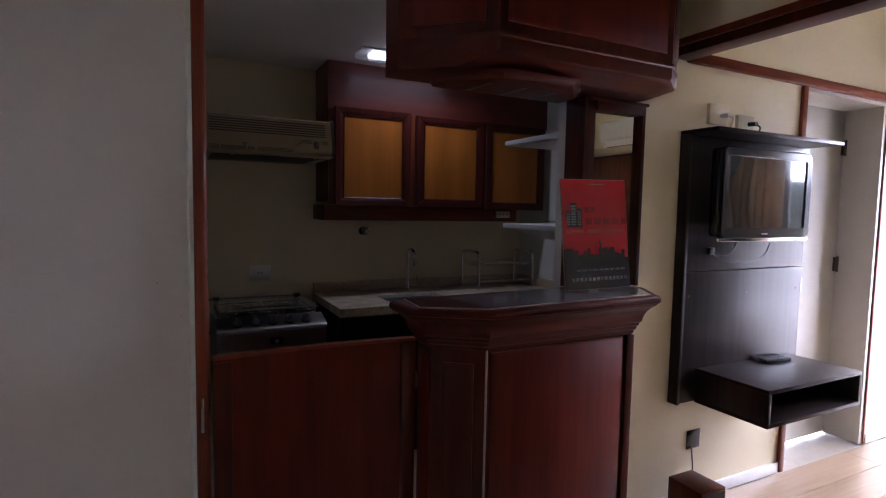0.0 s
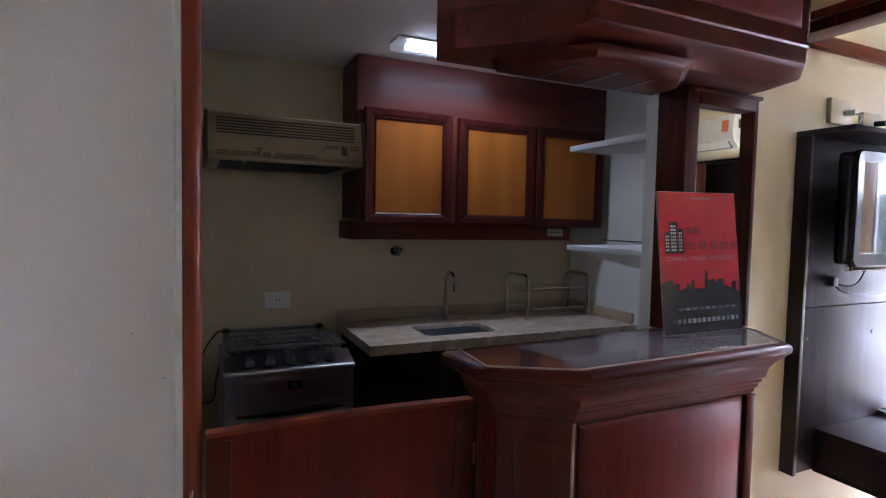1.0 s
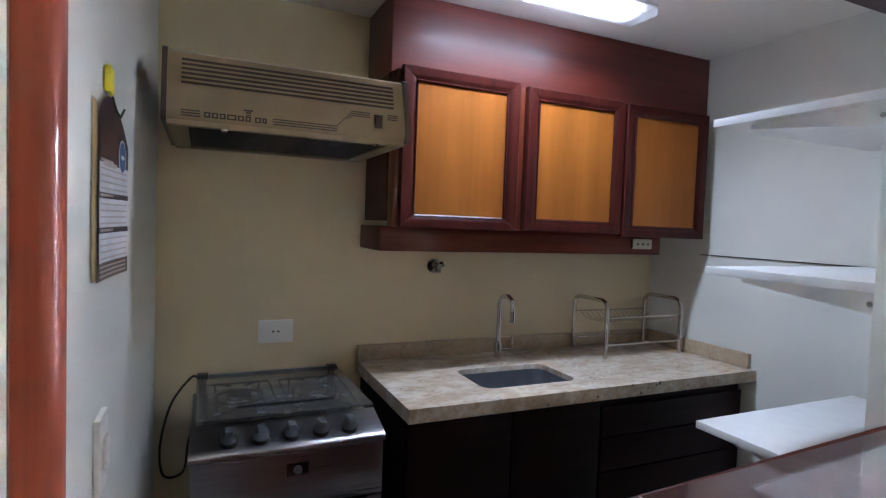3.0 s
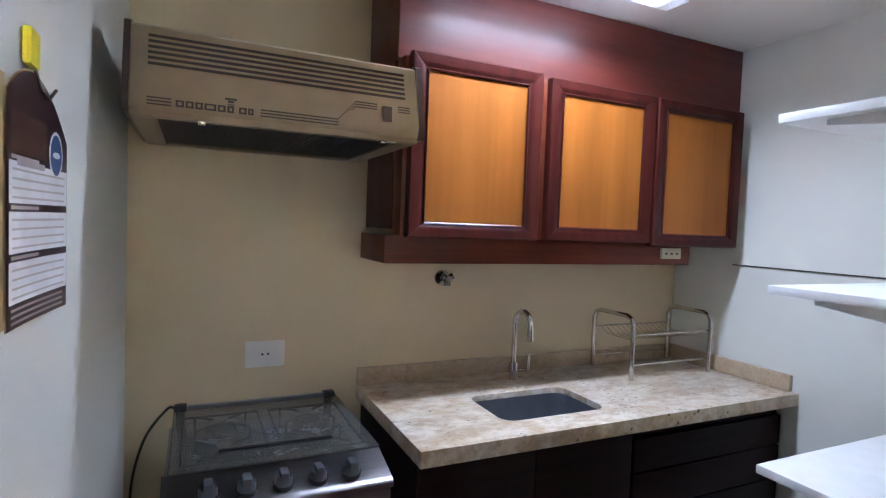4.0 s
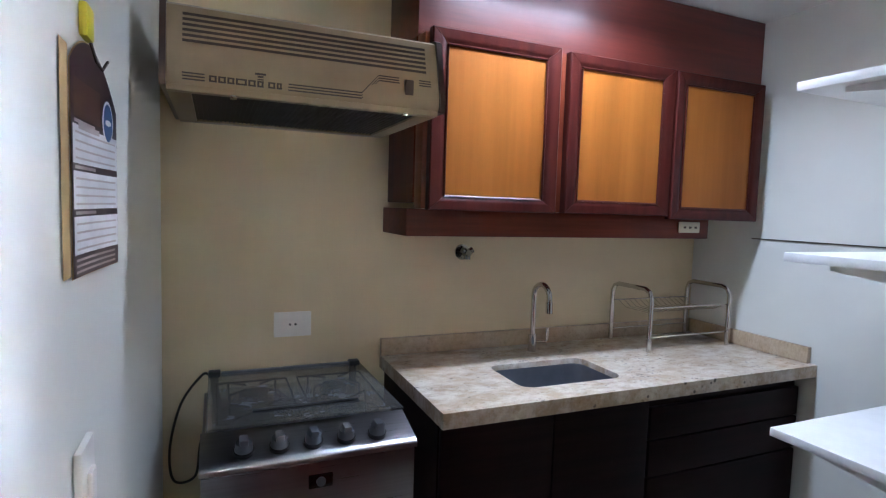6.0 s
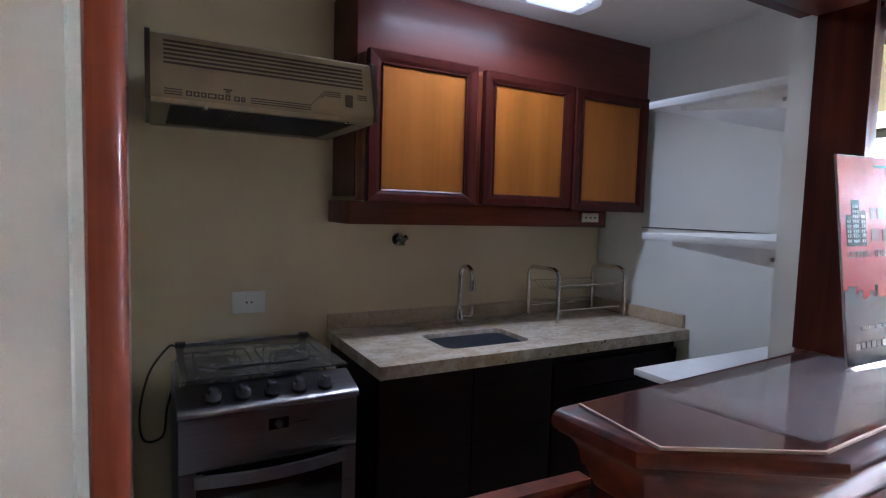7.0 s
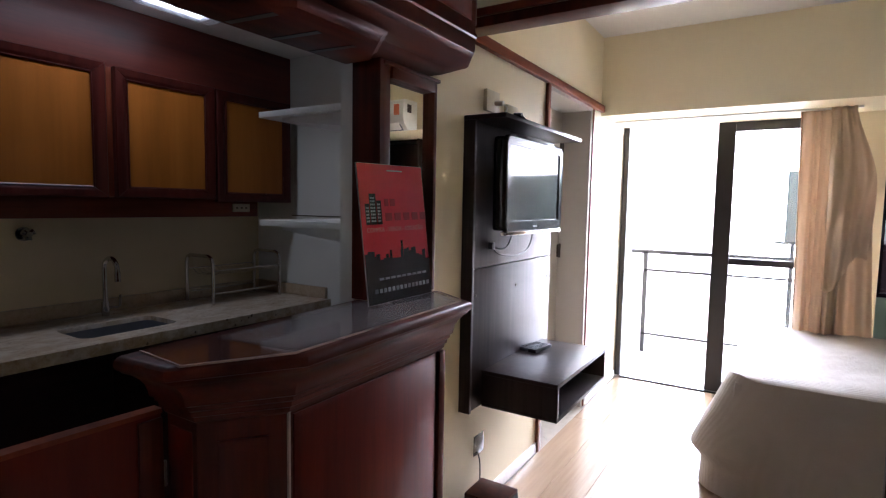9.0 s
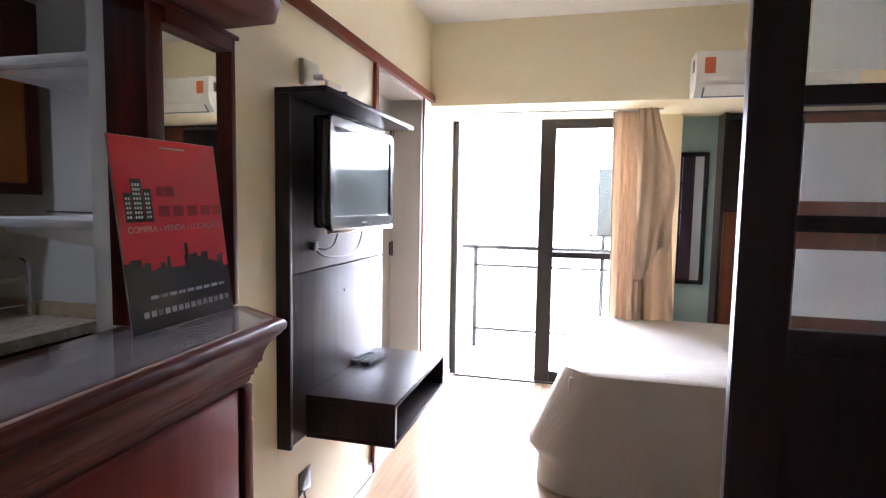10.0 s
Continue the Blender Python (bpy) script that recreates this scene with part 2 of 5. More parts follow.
tl.inputs["Color"].default_value = (0.64, 0.50, 0.36, 1)
mxs = ct.nodes.new("ShaderNodeMixShader")
mxs.inputs[0].default_value = 0.25
ct.links.new(ct.nodes["Principled BSDF"].outputs[0], mxs.inputs[1])
ct.links.new(tl.outputs[0], mxs.inputs[2])
ct.links.new(mxs.outputs[0], ct.nodes["Material Output"].inputs["Surface"])
LINEN = cloth("white_bedspread", (0.43, 0.385, 0.325), 18)
YELLOW = plain("yellow_plastic", (0.75, 0.66, 0.02), 0.35)
PAPER = plain("white_paper", (0.68, 0.69, 0.72), 0.7)
DOOR_DARK = wood("dark_door_wood", (0.010, 0.005, 0.006), (0.020, 0.009, 0.010), "z", (0.3, 0.4), 30, 0.1)
CARDBOARD = plain("brown_backing", (0.42, 0.30, 0.13), 0.7)
PRINT_BROWN = plain("dark_brown_print", (0.034, 0.013, 0.018), 0.3, 0, 0.08, 0.3)
NAME_PRINT = plain("dark_red_print", (0.24, 0.012, 0.018), 0.20, 0, 0.03, 0.55)
SMALL_PRINT = plain("grey_print", (0.26, 0.25, 0.25), 0.25, 0, 0.03, 0.6)
FOOD_PRINT = paint("food_photo", (0.10, 0.045, 0.028), 0.35, 0.95, 0.02, 40)
PINK_PRINT = plain("pink_print", (0.46, 0.17, 0.17), 0.25, 0, 0.03, 0.55)
PRINT_BLUE = plain("blue_print", (0.05, 0.12, 0.30), 0.4)
for glossy in (RED_PRINT, BLACK_PRINT, NAME_PRINT, PINK_PRINT):
    glossy.node_tree.nodes["Principled BSDF"].inputs["Coat Roughness"].default_value = 0.22
ORANGE = plain("orange_sticker", (0.62, 0.14, 0.05), 0.5)
GREY_METAL = plain("dark_hinge_metal", (0.09, 0.075, 0.06), 0.4, 0.7)
TILE = plain("beige_floor_tile", (0.40, 0.35, 0.28), 0.3)
LAMINATE = laminate("pale_oak_laminate")
CONCRETE = plain("balcony_tile", (0.55, 0.52, 0.47), 0.5)
FACADE = paint("pale_facade", (0.62, 0.60, 0.57), 0.7)
BLIND = plain("dull_window_glass", (0.26, 0.27, 0.28), 0.4)
GREY_CLOTH = cloth("grey_blanket", (0.22, 0.22, 0.25))

# ---- building helpers ----
BASES = {}

def thing(name, base, label, category, group="", kind=""):
    e = new(name)
    e.empty_display_size = 0.05
    e.location = base
    BASES[e.name] = Vector(base)
    return tagged(e, label, category, group, kind)

def finish(bm, name, material, smooth):
    me = bpy.data.meshes.new(name)
    bmesh.ops.recalc_face_normals(bm, faces=bm.faces)
    bm.to_mesh(me)
    bm.free()
    me.materials.append(material)
    for p in me.polygons:
        p.use_smooth = True
    me.set_sharp_from_angle(angle=radians(60 if smooth else 33))
    return me

def part(name, bm, material, parent, label="", smooth=False):
    """One mesh under a thing or a part; the bmesh is given in world metres."""
    base = BASES[parent.name]
    bm.transform(Matrix.Translation(-base))
    ob = new(name, finish(bm, name, material, smooth))
    ob.parent = parent
    BASES[ob.name] = base
    return tagged(ob, label)

def single(name, bm, material, base, label, category, group="", kind="", smooth=False):
    """A thing of one mesh."""
    bm.transform(Matrix.Translation(-Vector(base)))
    ob = new(name, finish(bm, name, material, smooth))
    ob.location = base
    BASES[ob.name] = Vector(base)
    return tagged(ob, label, category, group, kind)

def B(x0, x1, y0, y1, z0, z1, bevel=0.0, bm=None, segs=2):
    out = bm if bm is not None else bmesh.new()
    tmp = bmesh.new()
    bmesh.ops.create_cube(tmp, size=1)
    bmesh.ops.scale(tmp, vec=(x1 - x0, y1 - y0, z1 - z0), verts=tmp.verts)
    bmesh.ops.translate(tmp, vec=((x0 + x1) / 2, (y0 + y1) / 2, (z0 + z1) / 2), verts=tmp.verts)
    if bevel:
        bmesh.ops.bevel(tmp, geom=tmp.edges[:], offset=bevel, segments=segs, affect="EDGES", profile=0.6)
    me = bpy.data.meshes.new("tmp")
    tmp.to_mesh(me)
    tmp.free()
    out.from_mesh(me)
    bpy.data.meshes.remove(me)
    return out

def prism(poly, z0, z1, bevel=0.0):
    bm = bmesh.new()
    lo = [bm.verts.new((x, y, z0)) for x, y in poly]
    hi = [bm.verts.new((x, y, z1)) for x, y in poly]
    n = len(poly)
    for i in range(n):
        bm.faces.new((lo[i], lo[(i + 1) % n], hi[(i + 1) % n], hi[i]))
    bm.faces.new(hi)
    bm.faces.new(lo[::-1])
    if bevel:
        bmesh.ops.bevel(bm, geom=bm.edges[:], offset=bevel, segments=2, affect="EDGES")
    return bm

def shape_y(poly, y0, y1):
    """A polygon given in x and z, extruded along y."""
    bm = prism([(x, z) for x, z in poly], y0, y1)
    for v in bm.verts:
        v.co = Vector((v.co.x, v.co.z, v.co.y))
    return bm

def shape_x(poly, x0, x1):
    """A polygon given in y and z, extruded along x."""
    bm = prism(poly, x0, x1)
    for v in bm.verts:
        v.co = Vector((v.co.z, v.co.x, v.co.y))
    return bm

def offset_poly(poly, dists):
    """Moves the edges of an anticlockwise polygon outwards, each by its own distance."""
    n, lines = len(poly), []
    for i in range(n):
        a, b = Vector(poly[i]), Vector(poly[(i + 1) % n])
        d = (b - a).normalized()
        lines.append((a + Vector((d.y, -d.x)) * dists[i], d))
    out = []
    for i in range(n):
        (p, d), (q, e) = lines[i - 1], lines[i]
        cross = d.x * e.y - d.y * e.x
        s = ((q - p).x * e.y - (q - p).y * e.x) / cross
        out.append(tuple(p + d * s))
    return out

def loft(rings):
    """Closed rings of points, joined one to the next and capped."""
    bm = bmesh.new()
    vs = [[bm.verts.new(p) for p in r] for r in rings]
    n = len(rings[0])
    for a, b in zip(vs, vs[1:]):
        for i in range(n):
            bm.faces.new((a[i], a[(i + 1) % n], b[(i + 1) % n], b[i]))
    bm.faces.new(vs[-1])
    bm.faces.new(vs[0][::-1])
    return bm

def moulded(poly, moving, profile):
    return loft([[(x, y, z) for x, y in offset_poly(poly, [d if i in moving else 0 for i in range(len(poly))])] for z, d in profile])

def rod(a, b, r, bm=None, segs=12, r2=None):
    bm = bm if bm is not None else bmesh.new()
    a, b = Vector(a), Vector(b)
    m = Matrix.Translation((a + b) / 2) @ (b - a).to_track_quat("Z", "Y").to_matrix().to_4x4()
    bmesh.ops.create_cone(bm, cap_ends=True, segments=segs, radius1=r, radius2=r if r2 is None else r2, depth=(b - a).length, matrix=m)
    return bm

def tube(points, r, bm=None, segs=8):
    """A round tube swept along points."""
    bm = bm if bm is not None else bmesh.new()
    pts = [Vector(p) for p in points]
    rings, up = [], None
    for i, p in enumerate(pts):
        d = (pts[min(i + 1, len(pts) - 1)] - pts[max(i - 1, 0)]).normalized()
        if up is None:
            up = d.orthogonal().normalized()
        up = (up - d * up.dot(d)).normalized()
        side = d.cross(up)
        rings.append([bm.verts.new(p + (up * math.cos(k * 2 * math.pi / segs) + side * math.sin(k * 2 * math.pi / segs)) * r) for k in range(segs)])
    for a, b in zip(rings, rings[1:]):
        for k in range(segs):
            bm.faces.new((a[k], a[(k + 1) % segs], b[(k + 1) % segs], b[k]))
    bm.faces.new(rings[0][::-1])
    bm.faces.new(rings[-1])
    return bm

def curve_pts(ctrl, n=24):
    """A smooth line through control points."""
    p = [Vector(c) for c in ctrl]
    p = [2 * p[0] - p[1]] + p + [2 * p[-1] - p[-2]]
    out = []
    for i in range(1, len(p) - 2):
        for k in range(n // (len(p) - 3) + 1):
            t = k / (n // (len(p) - 3) + 1)
            a, b, c, d = p[i - 1:i + 3]
            out.append(0.5 * (2 * b + (c - a) * t + (2 * a - 5 * b + 4 * c - d) * t * t + (3 * b - a - 3 * c + d) * t ** 3))
    out.append(p[-2])
    return out

def grid(nu, nv, f):
    bm = bmesh.new()
    vs = [[bm.verts.new(f(i / nu, j / nv)) for j in range(nv + 1)] for i in range(nu + 1)]
    for i in range(nu):
        for j in range(nv):
            bm.faces.new((vs[i][j], vs[i + 1][j], vs[i + 1][j + 1], vs[i][j + 1]))
    return bm

def structure(name, bm, material, label="", smooth=False):
    ob = new(name, finish(bm, name, material, smooth))
    BASES[ob.name] = Vector((0, 0, 0))
    return tagged(ob, label, name.split("_")[0], "", "structure")

# ---- the plan ----
# Kitchen: x 0.92 to 3.165, y 2.44 to 4.0. Television wall at y 2.44. Hall south of the kitchen, bedroom east of x 2.9.
LEFT, RIGHT, BACK, FRONT = 0.905, 3.148, 4.0, 2.44
K_CEIL, HALL_CEIL, BED_CEIL = 2.245, 2.46, 2.64
BEAM_X, WIN_X, SOUTH = 4.908, 5.62, -1.0

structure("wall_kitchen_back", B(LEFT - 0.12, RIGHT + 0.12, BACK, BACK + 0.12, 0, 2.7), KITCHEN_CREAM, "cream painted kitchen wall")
structure("wall_kitchen_left", B(LEFT - 0.12, LEFT, 2.62, BACK, 0, 2.7), WHITE, "white painted kitchen side wall")
structure("wall_kitchen_right", B(RIGHT, RIGHT + 0.12, 2.58, BACK, 0, 2.7), WHITE, "white painted kitchen side wall")
structure("wall_hall_left", B(-0.9, LEFT, 2.50, 2.62, 0, 2.7), OFFWHITE, "off-white hall wall beside the kitchen opening")
structure("wall_hall_west", B(-1.02, -0.9, SOUTH, 2.62, 0, 2.7), OFFWHITE, "off-white hall wall")
structure("wall_south", B(-1.02, 5.9, SOUTH - 0.12, SOUTH, 0, 2.7), CREAM, "cream painted wall")
# television wall with the bathroom doorway
tvw = B(2.353, 3.862, FRONT, 2.58, 0, 2.7)
B(3.862, 4.72, FRONT, 2.58, 2.125, 2.7, bm=tvw)
B(4.72, 5.9, FRONT, 2.58, 0, 2.7, bm=tvw)
structure("wall_television", tvw, CREAM, "cream painted wall with a bathroom doorway")
# window wall: opening y 0.95 to 2.43, up to 2.19
# carried up unseen to 6.5 to keep the sun off the balcony
ww = B(WIN_X - 0.02, WIN_X + 0.16, SOUTH, 0.95, 0, 6.5)
B(WIN_X - 0.02, WIN_X + 0.16, 0.95, FRONT, 2.19, 6.5, bm=ww)
structure("wall_window", ww, TEAL, "pale teal wall beside the balcony door, extended up unseen as a sun block")
structure("wall_pier", B(5.47, WIN_X - 0.0205, 0.735, 0.95, 0, 2.0895), CREAM, "narrow cream pier beside the balcony door")
structure("beam_window", B(BEAM_X, WIN_X - 0.02, SOUTH, FRONT, 2.09, 2.7), CREAM, "cream dropped beam before the balcony door")
structure("wall_partition", B(2.86, 2.94, SOUTH, FRONT, 2.155, 2.7), CREAM, "cream panel above the sliding door track")
structure("floor", B(-1.02, 5.62, SOUTH - 0.12, 4.12, -0.1, -0.012), TILE, "pale floor")
structure("ceiling_kitchen", B(LEFT, RIGHT, 2.56, BACK, K_CEIL, K_CEIL + 0.1), CEILING, "white kitchen ceiling")
structure("ceiling_hall", B(-0.9, 2.86, SOUTH, 2.56, HALL_CEIL, HALL_CEIL + 0.1), CEILING, "white hall ceiling")
structure("ceiling_bedroom", B(2.94, BEAM_X, SOUTH, FRONT, BED_CEIL, BED_CEIL + 0.06), CEILING, "white bedroom ceiling")

# door track under the partition
trk = thing("door_track", (2.9, 2.0, 2.1), "dark wooden sliding door track under the header", "door track", kind="structure")
part("rail", B(2.845, 2.955, SOUTH, 2.435, 2.118, 2.158, 0.006), MAHOGANY, trk)
part("moulding", B(2.825, 2.846, SOUTH, 2.435, 2.155, 2.185, 0.008), RED_WOOD, trk)

# wooden rail and casings on the television wall
trim = thing("trim_rail", (3.9, FRONT, 2.12), "reddish wooden rail along the wall above the doorway", "trim", kind="structure")
part("moulding", B(2.95, 4.905, FRONT - 0.030, FRONT, 2.112, 2.160, 0.006), wood("red_trim_x", (0.12, 0.022, 0.010), (0.23, 0.052, 0.020), "x"), trim)
part("casing", B(3.832, 3.872, FRONT - 0.02, FRONT, 0, 2.127, 0.005), RED_WOOD, trim)
part("casing", B(4.714, 4.730, FRONT - 0.008, FRONT, 0, 2.127, 0.003), RED_WOOD, trim)
for x0, x1 in ((2.70, 3.83), (4.735, 5.55)):
    structure("baseboard", B(x0, x1, FRONT - 0.014, FRONT, 0, 0.06, 0.003), PLASTIC_WHITE, "white painted skirting board")

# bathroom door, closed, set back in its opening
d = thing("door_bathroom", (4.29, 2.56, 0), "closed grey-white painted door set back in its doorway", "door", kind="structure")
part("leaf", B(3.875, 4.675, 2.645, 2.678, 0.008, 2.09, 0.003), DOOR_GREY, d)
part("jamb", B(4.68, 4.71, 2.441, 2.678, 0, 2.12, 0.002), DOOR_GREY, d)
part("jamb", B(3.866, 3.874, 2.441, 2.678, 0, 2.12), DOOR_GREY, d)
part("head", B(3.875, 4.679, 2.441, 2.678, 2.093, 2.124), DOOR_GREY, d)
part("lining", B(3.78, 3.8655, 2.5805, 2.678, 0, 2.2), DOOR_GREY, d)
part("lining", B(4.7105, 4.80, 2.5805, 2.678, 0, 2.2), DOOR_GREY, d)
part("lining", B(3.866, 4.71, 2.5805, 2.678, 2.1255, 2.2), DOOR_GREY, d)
for z in (0.25, 1.12, 1.86):
    h = part("hinge", B(4.645, 4.6795, 2.632, 2.646, z - 0.045, z + 0.045, 0.002), GREY_METAL, d, "dark metal hinge")
    part("pin", rod((4.672, 2.632, z - 0.05), (4.672, 2.632, z + 0.05), 0.007), GREY_METAL, h, smooth=True)
part("latch", B(3.8745, 3.900, 2.405, 2.4395, 1.02, 1.09, 0.002), PLASTIC_WHITE, d, "white latch housing")

# kitchen jamb: a rounded red post on the corner of the wall
jb = thing("trim_kitchen_jamb", (0.93, 2.42, 0), "glossy reddish wooden post at the kitchen opening", "door jamb", kind="structure")
part("post", prism([(0.9055, 2.506), (0.9055, 2.4992), (0.9005, 2.4992), (0.9005, 2.476), (0.904, 2.470)] + [(0.922 + 0.018 * math.sin(k * math.pi / 16), 2.488 - 0.018 * math.cos(k * math.pi / 16)) for k in range(17)], 0, 2.44), RED_WOOD, jb)
part("plaster_bead", prism([(0.884, 2.4995), (0.889, 2.481), (0.900, 2.477), (0.900, 2.4995)], 0, 2.44), WHITE, jb)
part("strike_plate", B(0.913, 0.922, 2.4672, 2.4699, 0.72, 0.83, 0.001), CHROME, jb, "steel latch plate")

for x, z in ((0.80, 1.19), (0.862, 1.085)):
    part("nail_hole", rod((x, 2.501, z), (x, 2.4988, z), 0.0016, segs=8), GREY_METAL, bpy.data.objects["wall_hall_left"])

# ---- kitchen ----
def frame_bar(quad, y0, y1):
    """A mitred frame piece, its face rounded towards the panel. The quad runs outer, inner, inner, outer in x and z."""
    a, b, c, d = [Vector(p) for p in quad]
    rings = []
    for p, q in ((a, b), (d, c)):
        rings.append([(*p.lerp(q, t), y) for t, y in ((0, y1), (0, y0 + 0.004), (0.08, y0), (0.60, y0 + 0.001), (0.80, y0 + 0.005), (1.0, y0 + 0.010), (1.0, y1))])
    return loft([[(x, y, z) for x, z, y in ring] for ring in rings])

def wall_cabinet():
    c = thing("wall_cabinet", (2.4, 3.85, 1.35), "mahogany wall cabinet with three honey-coloured door panels", "kitchen cabinet")
    part("body", B(1.635, RIGHT - 0.002, 3.735, BACK - 0.001, 1.458, 1.985), MAHOGANY, c)
    part("fascia", B(1.632, RIGHT - 0.002, 3.71, BACK - 0.001, 1.972, K_CEIL - 0.004, 0.003), wood("fascia_mahogany", (0.062, 0.0090, 0.0058), (0.130, 0.0210, 0.0115), "x", (0.36, 0.54), 26, 0.12, 0.5), c, "reddish polished upper board")
    part("face_frame", B(1.640, 3.078, 3.669, 3.734, 1.44, 1.971, 0.002), wood("face_frame_wood", (0.10, 0.022, 0.010), (0.20, 0.052, 0.022), "z"), c, "lighter red face frame")
    part("valance", B(1.618, 2.935, 3.74, BACK - 0.002, 1.35, 1.439, 0.004), LIT_WOOD_X, c)
    for x0, x1, z0, z1 in ((1.654, 2.113, 1.436, 1.981), (2.147, 2.612, 1.438, 1.974), (2.622, 3.085, 1.428, 1.972)):
        y = 3.640
        k, v, g = 0.05, 0.042, 0.0006
        door = part("door", B(x0 + k, x1 - k, y + 0.012, 3.668, z0 + v, z1 - v), HONEY, c, "honey-coloured veneer panel")
        part("stile", frame_bar([(x0, z0 + g), (x0 + k, z0 + v + g), (x0 + k, z1 - v - g), (x0, z1 - g)], y, 3.668), FRAME_DARK, door)
        part("stile", frame_bar([(x1, z1 - g), (x1 - k, z1 - v - g), (x1 - k, z0 + v + g), (x1, z0 + g)], y, 3.668), FRAME_DARK, door)
        part("rail", frame_bar([(x1 - g, z0), (x1 - k - g, z0 + v), (x0 + k + g, z0 + v), (x0 + g, z0)], y, 3.668), FRAME_DARK, door)
        part("rail", frame_bar([(x0 + g, z1), (x0 + k + g, z1 - v), (x1 - k - g, z1 - v), (x1 - g, z1)], y, 3.668), FRAME_DARK, door)
        bead = bmesh.new()
        # facet slanted to throw the ceiling light's highlight forward
        part("sill_bead", shape_x([(y + 0.0055, z0 + v), (y + 0.0055, z0 + v + 0.001), (y + 0.0090, z0 + v + 0.0057), (y + 0.0115, z0 + v + 0.0057), (y + 0.0115, z0 + v)], x0 + k + 0.0065, x1 - k - 0.0065), BEAD_GLINT, door, "lower bead, lighter and slanted to show a highlight")
        for a, b, e, f in ((x0 + k, x1 - k, z1 - v - 0.006, z1 - v),
                           (x0 + k, x0 + k + 0.006, z0 + v, z1 - v - 0.006), (x1 - k - 0.006, x1 - k, z0 + v, z1 - v - 0.006)):
            B(a, b, y + 0.004, y + 0.0115, e, f, 0.002, bm=bead, segs=1)
        part("bead", bead, FRAME_DARK, door, "polished inner moulding")
    sk = part("socket", B(2.768, 2.874, 3.728, 3.739, 1.375, 1.418, 0.003), PLASTIC_CREAM, c, "cream socket on the valance")
    for x in (2.792, 2.821, 2.850):
        part("slot", B(x - 0.006, x + 0.006, 3.7265, 3.7285, 1.392, 1.40), BROWN_PLASTIC, sk)
    return c
wall_cabinet()

def range_hood():
    h = thing("range_hood", (1.26, 3.7, 1.66), "beige enamel range hood with brown louvre stripes", "range hood")
    x0, x1, yf, yb = 0.968, 1.56, 3.35, BACK - 0.002
    prof = [(yf + 0.006, 1.676), (yf, 1.682), (yf - 0.004, 1.70), (yf + 0.035, 1.842), (yf + 0.05, 1.85), (yb, 1.85), (yb, 1.70), (3.86, 1.676)]
    part("body", shape_x(prof, x0, x1), HOOD, h)
    for a, b in ((x0 - 0.012, x0), (x1, x1 + 0.014)):
        part("end_cap", shape_x([(p - 0.006 if i < 4 else p, q + (0.006 if 3 <= i < 6 else -0.004)) for i, (p, q) in enumerate(prof)], a, b), BROWN_PLASTIC, h, "brown plastic end")
    def on_front(z):
        return yf - 0.004 + (z - 1.70) * (0.039 / 0.142 if z > 1.70 else -0.004 / 0.018)
    def strip(a, b, z, t, name):
        y = on_front(z)
        part(name, B(a, b, y - 0.0012, y + 0.004, z - t, z + t), HOOD_STRIPE, h)
    for k in range(6):
        strip(x0 + 0.03, x1 - 0.03, 1.825 - 0.0115 * k, 0.0028, "louvre")
    for k in range(3):
        z = 1.687 + 0.0060 * k
        strip(x0 + 0.03, x0 + 0.072, z, 0.0014, "stripe")
        strip(x0 + 0.238, x0 + 0.40, z, 0.0014, "stripe")
        strip(x1 - 0.15, x1 - 0.10, z + 0.046, 0.0014, "stripe")
        strip(x1 - 0.05, x1 - 0.02, z + 0.046, 0.0014, "stripe")
        bend_up = shape_y([(x0 + 0.40, z - 0.0014), (x1 - 0.15, z + 0.0446), (x1 - 0.15, z + 0.0474), (x0 + 0.40, z + 0.0014)], 0, 0.004)
        for vert in bend_up.verts:
            vert.co.y += on_front(vert.co.z) - 0.0012
        part("stripe", bend_up, HOOD_STRIPE, h)
    mark = bmesh.new()
    for k, (w, up) in enumerate(((0.015, 0), (0.015, 0), (0.014, 0), (0.022, 0), (0.015, 0), (0.013, 0.004), (0.015, 0), (0.011, 0))):
        a = x0 + 0.080 + (0.0, 0.0175, 0.035, 0.0515, 0.076, 0.094, 0.116, 0.1335)[k]
        y = on_front(1.693)
        for lo, hi in ((1.686, 1.6892), (1.6958, 1.699 + up)):
            B(a, a + w, y - 0.0014, y + 0.004, lo, hi, bm=mark)
        B(a, a + 0.004, y - 0.0014, y + 0.004, 1.6892, 1.6958, bm=mark)
        B(a + w - 0.0045, a + w - 0.0005, y - 0.0014, y + 0.004, 1.6892, 1.6958, bm=mark)
    for q, lo, hi in ((0.022, 1.7115, 1.7155), (0.012, 1.7060, 1.7100)):
        B(x0 + 0.1805 - q / 2, x0 + 0.1805 + q / 2, on_front(1.71) - 0.0014, on_front(1.71) + 0.004, lo, hi, bm=mark)
    part("maker_mark", mark, HOOD_STRIPE, h, "dark brown maker's mark")
    sw = part("switch", B(x1 - 0.088, x1 - 0.066, on_front(1.728) - 0.006, on_front(1.728) + 0.006, 1.704, 1.742, 0.002), BROWN_PLASTIC, h)
    # underside: rim and greasy filter
    rim = bmesh.new()
    B(x0, x1, yf + 0.004, yf + 0.03, 1.664, 1.677, 0.002, bm=rim)
    B(x0, x0 + 0.045, yf + 0.03, 3.84, 1.664, 1.677, 0.002, bm=rim)
    B(x1 - 0.045, x1, yf + 0.03, 3.84, 1.664, 1.677, 0.002, bm=rim)
    B(x0, x1, 3.80, 3.84, 1.664, 1.677, 0.002, bm=rim)
    part("rim", rim, HOOD, h)
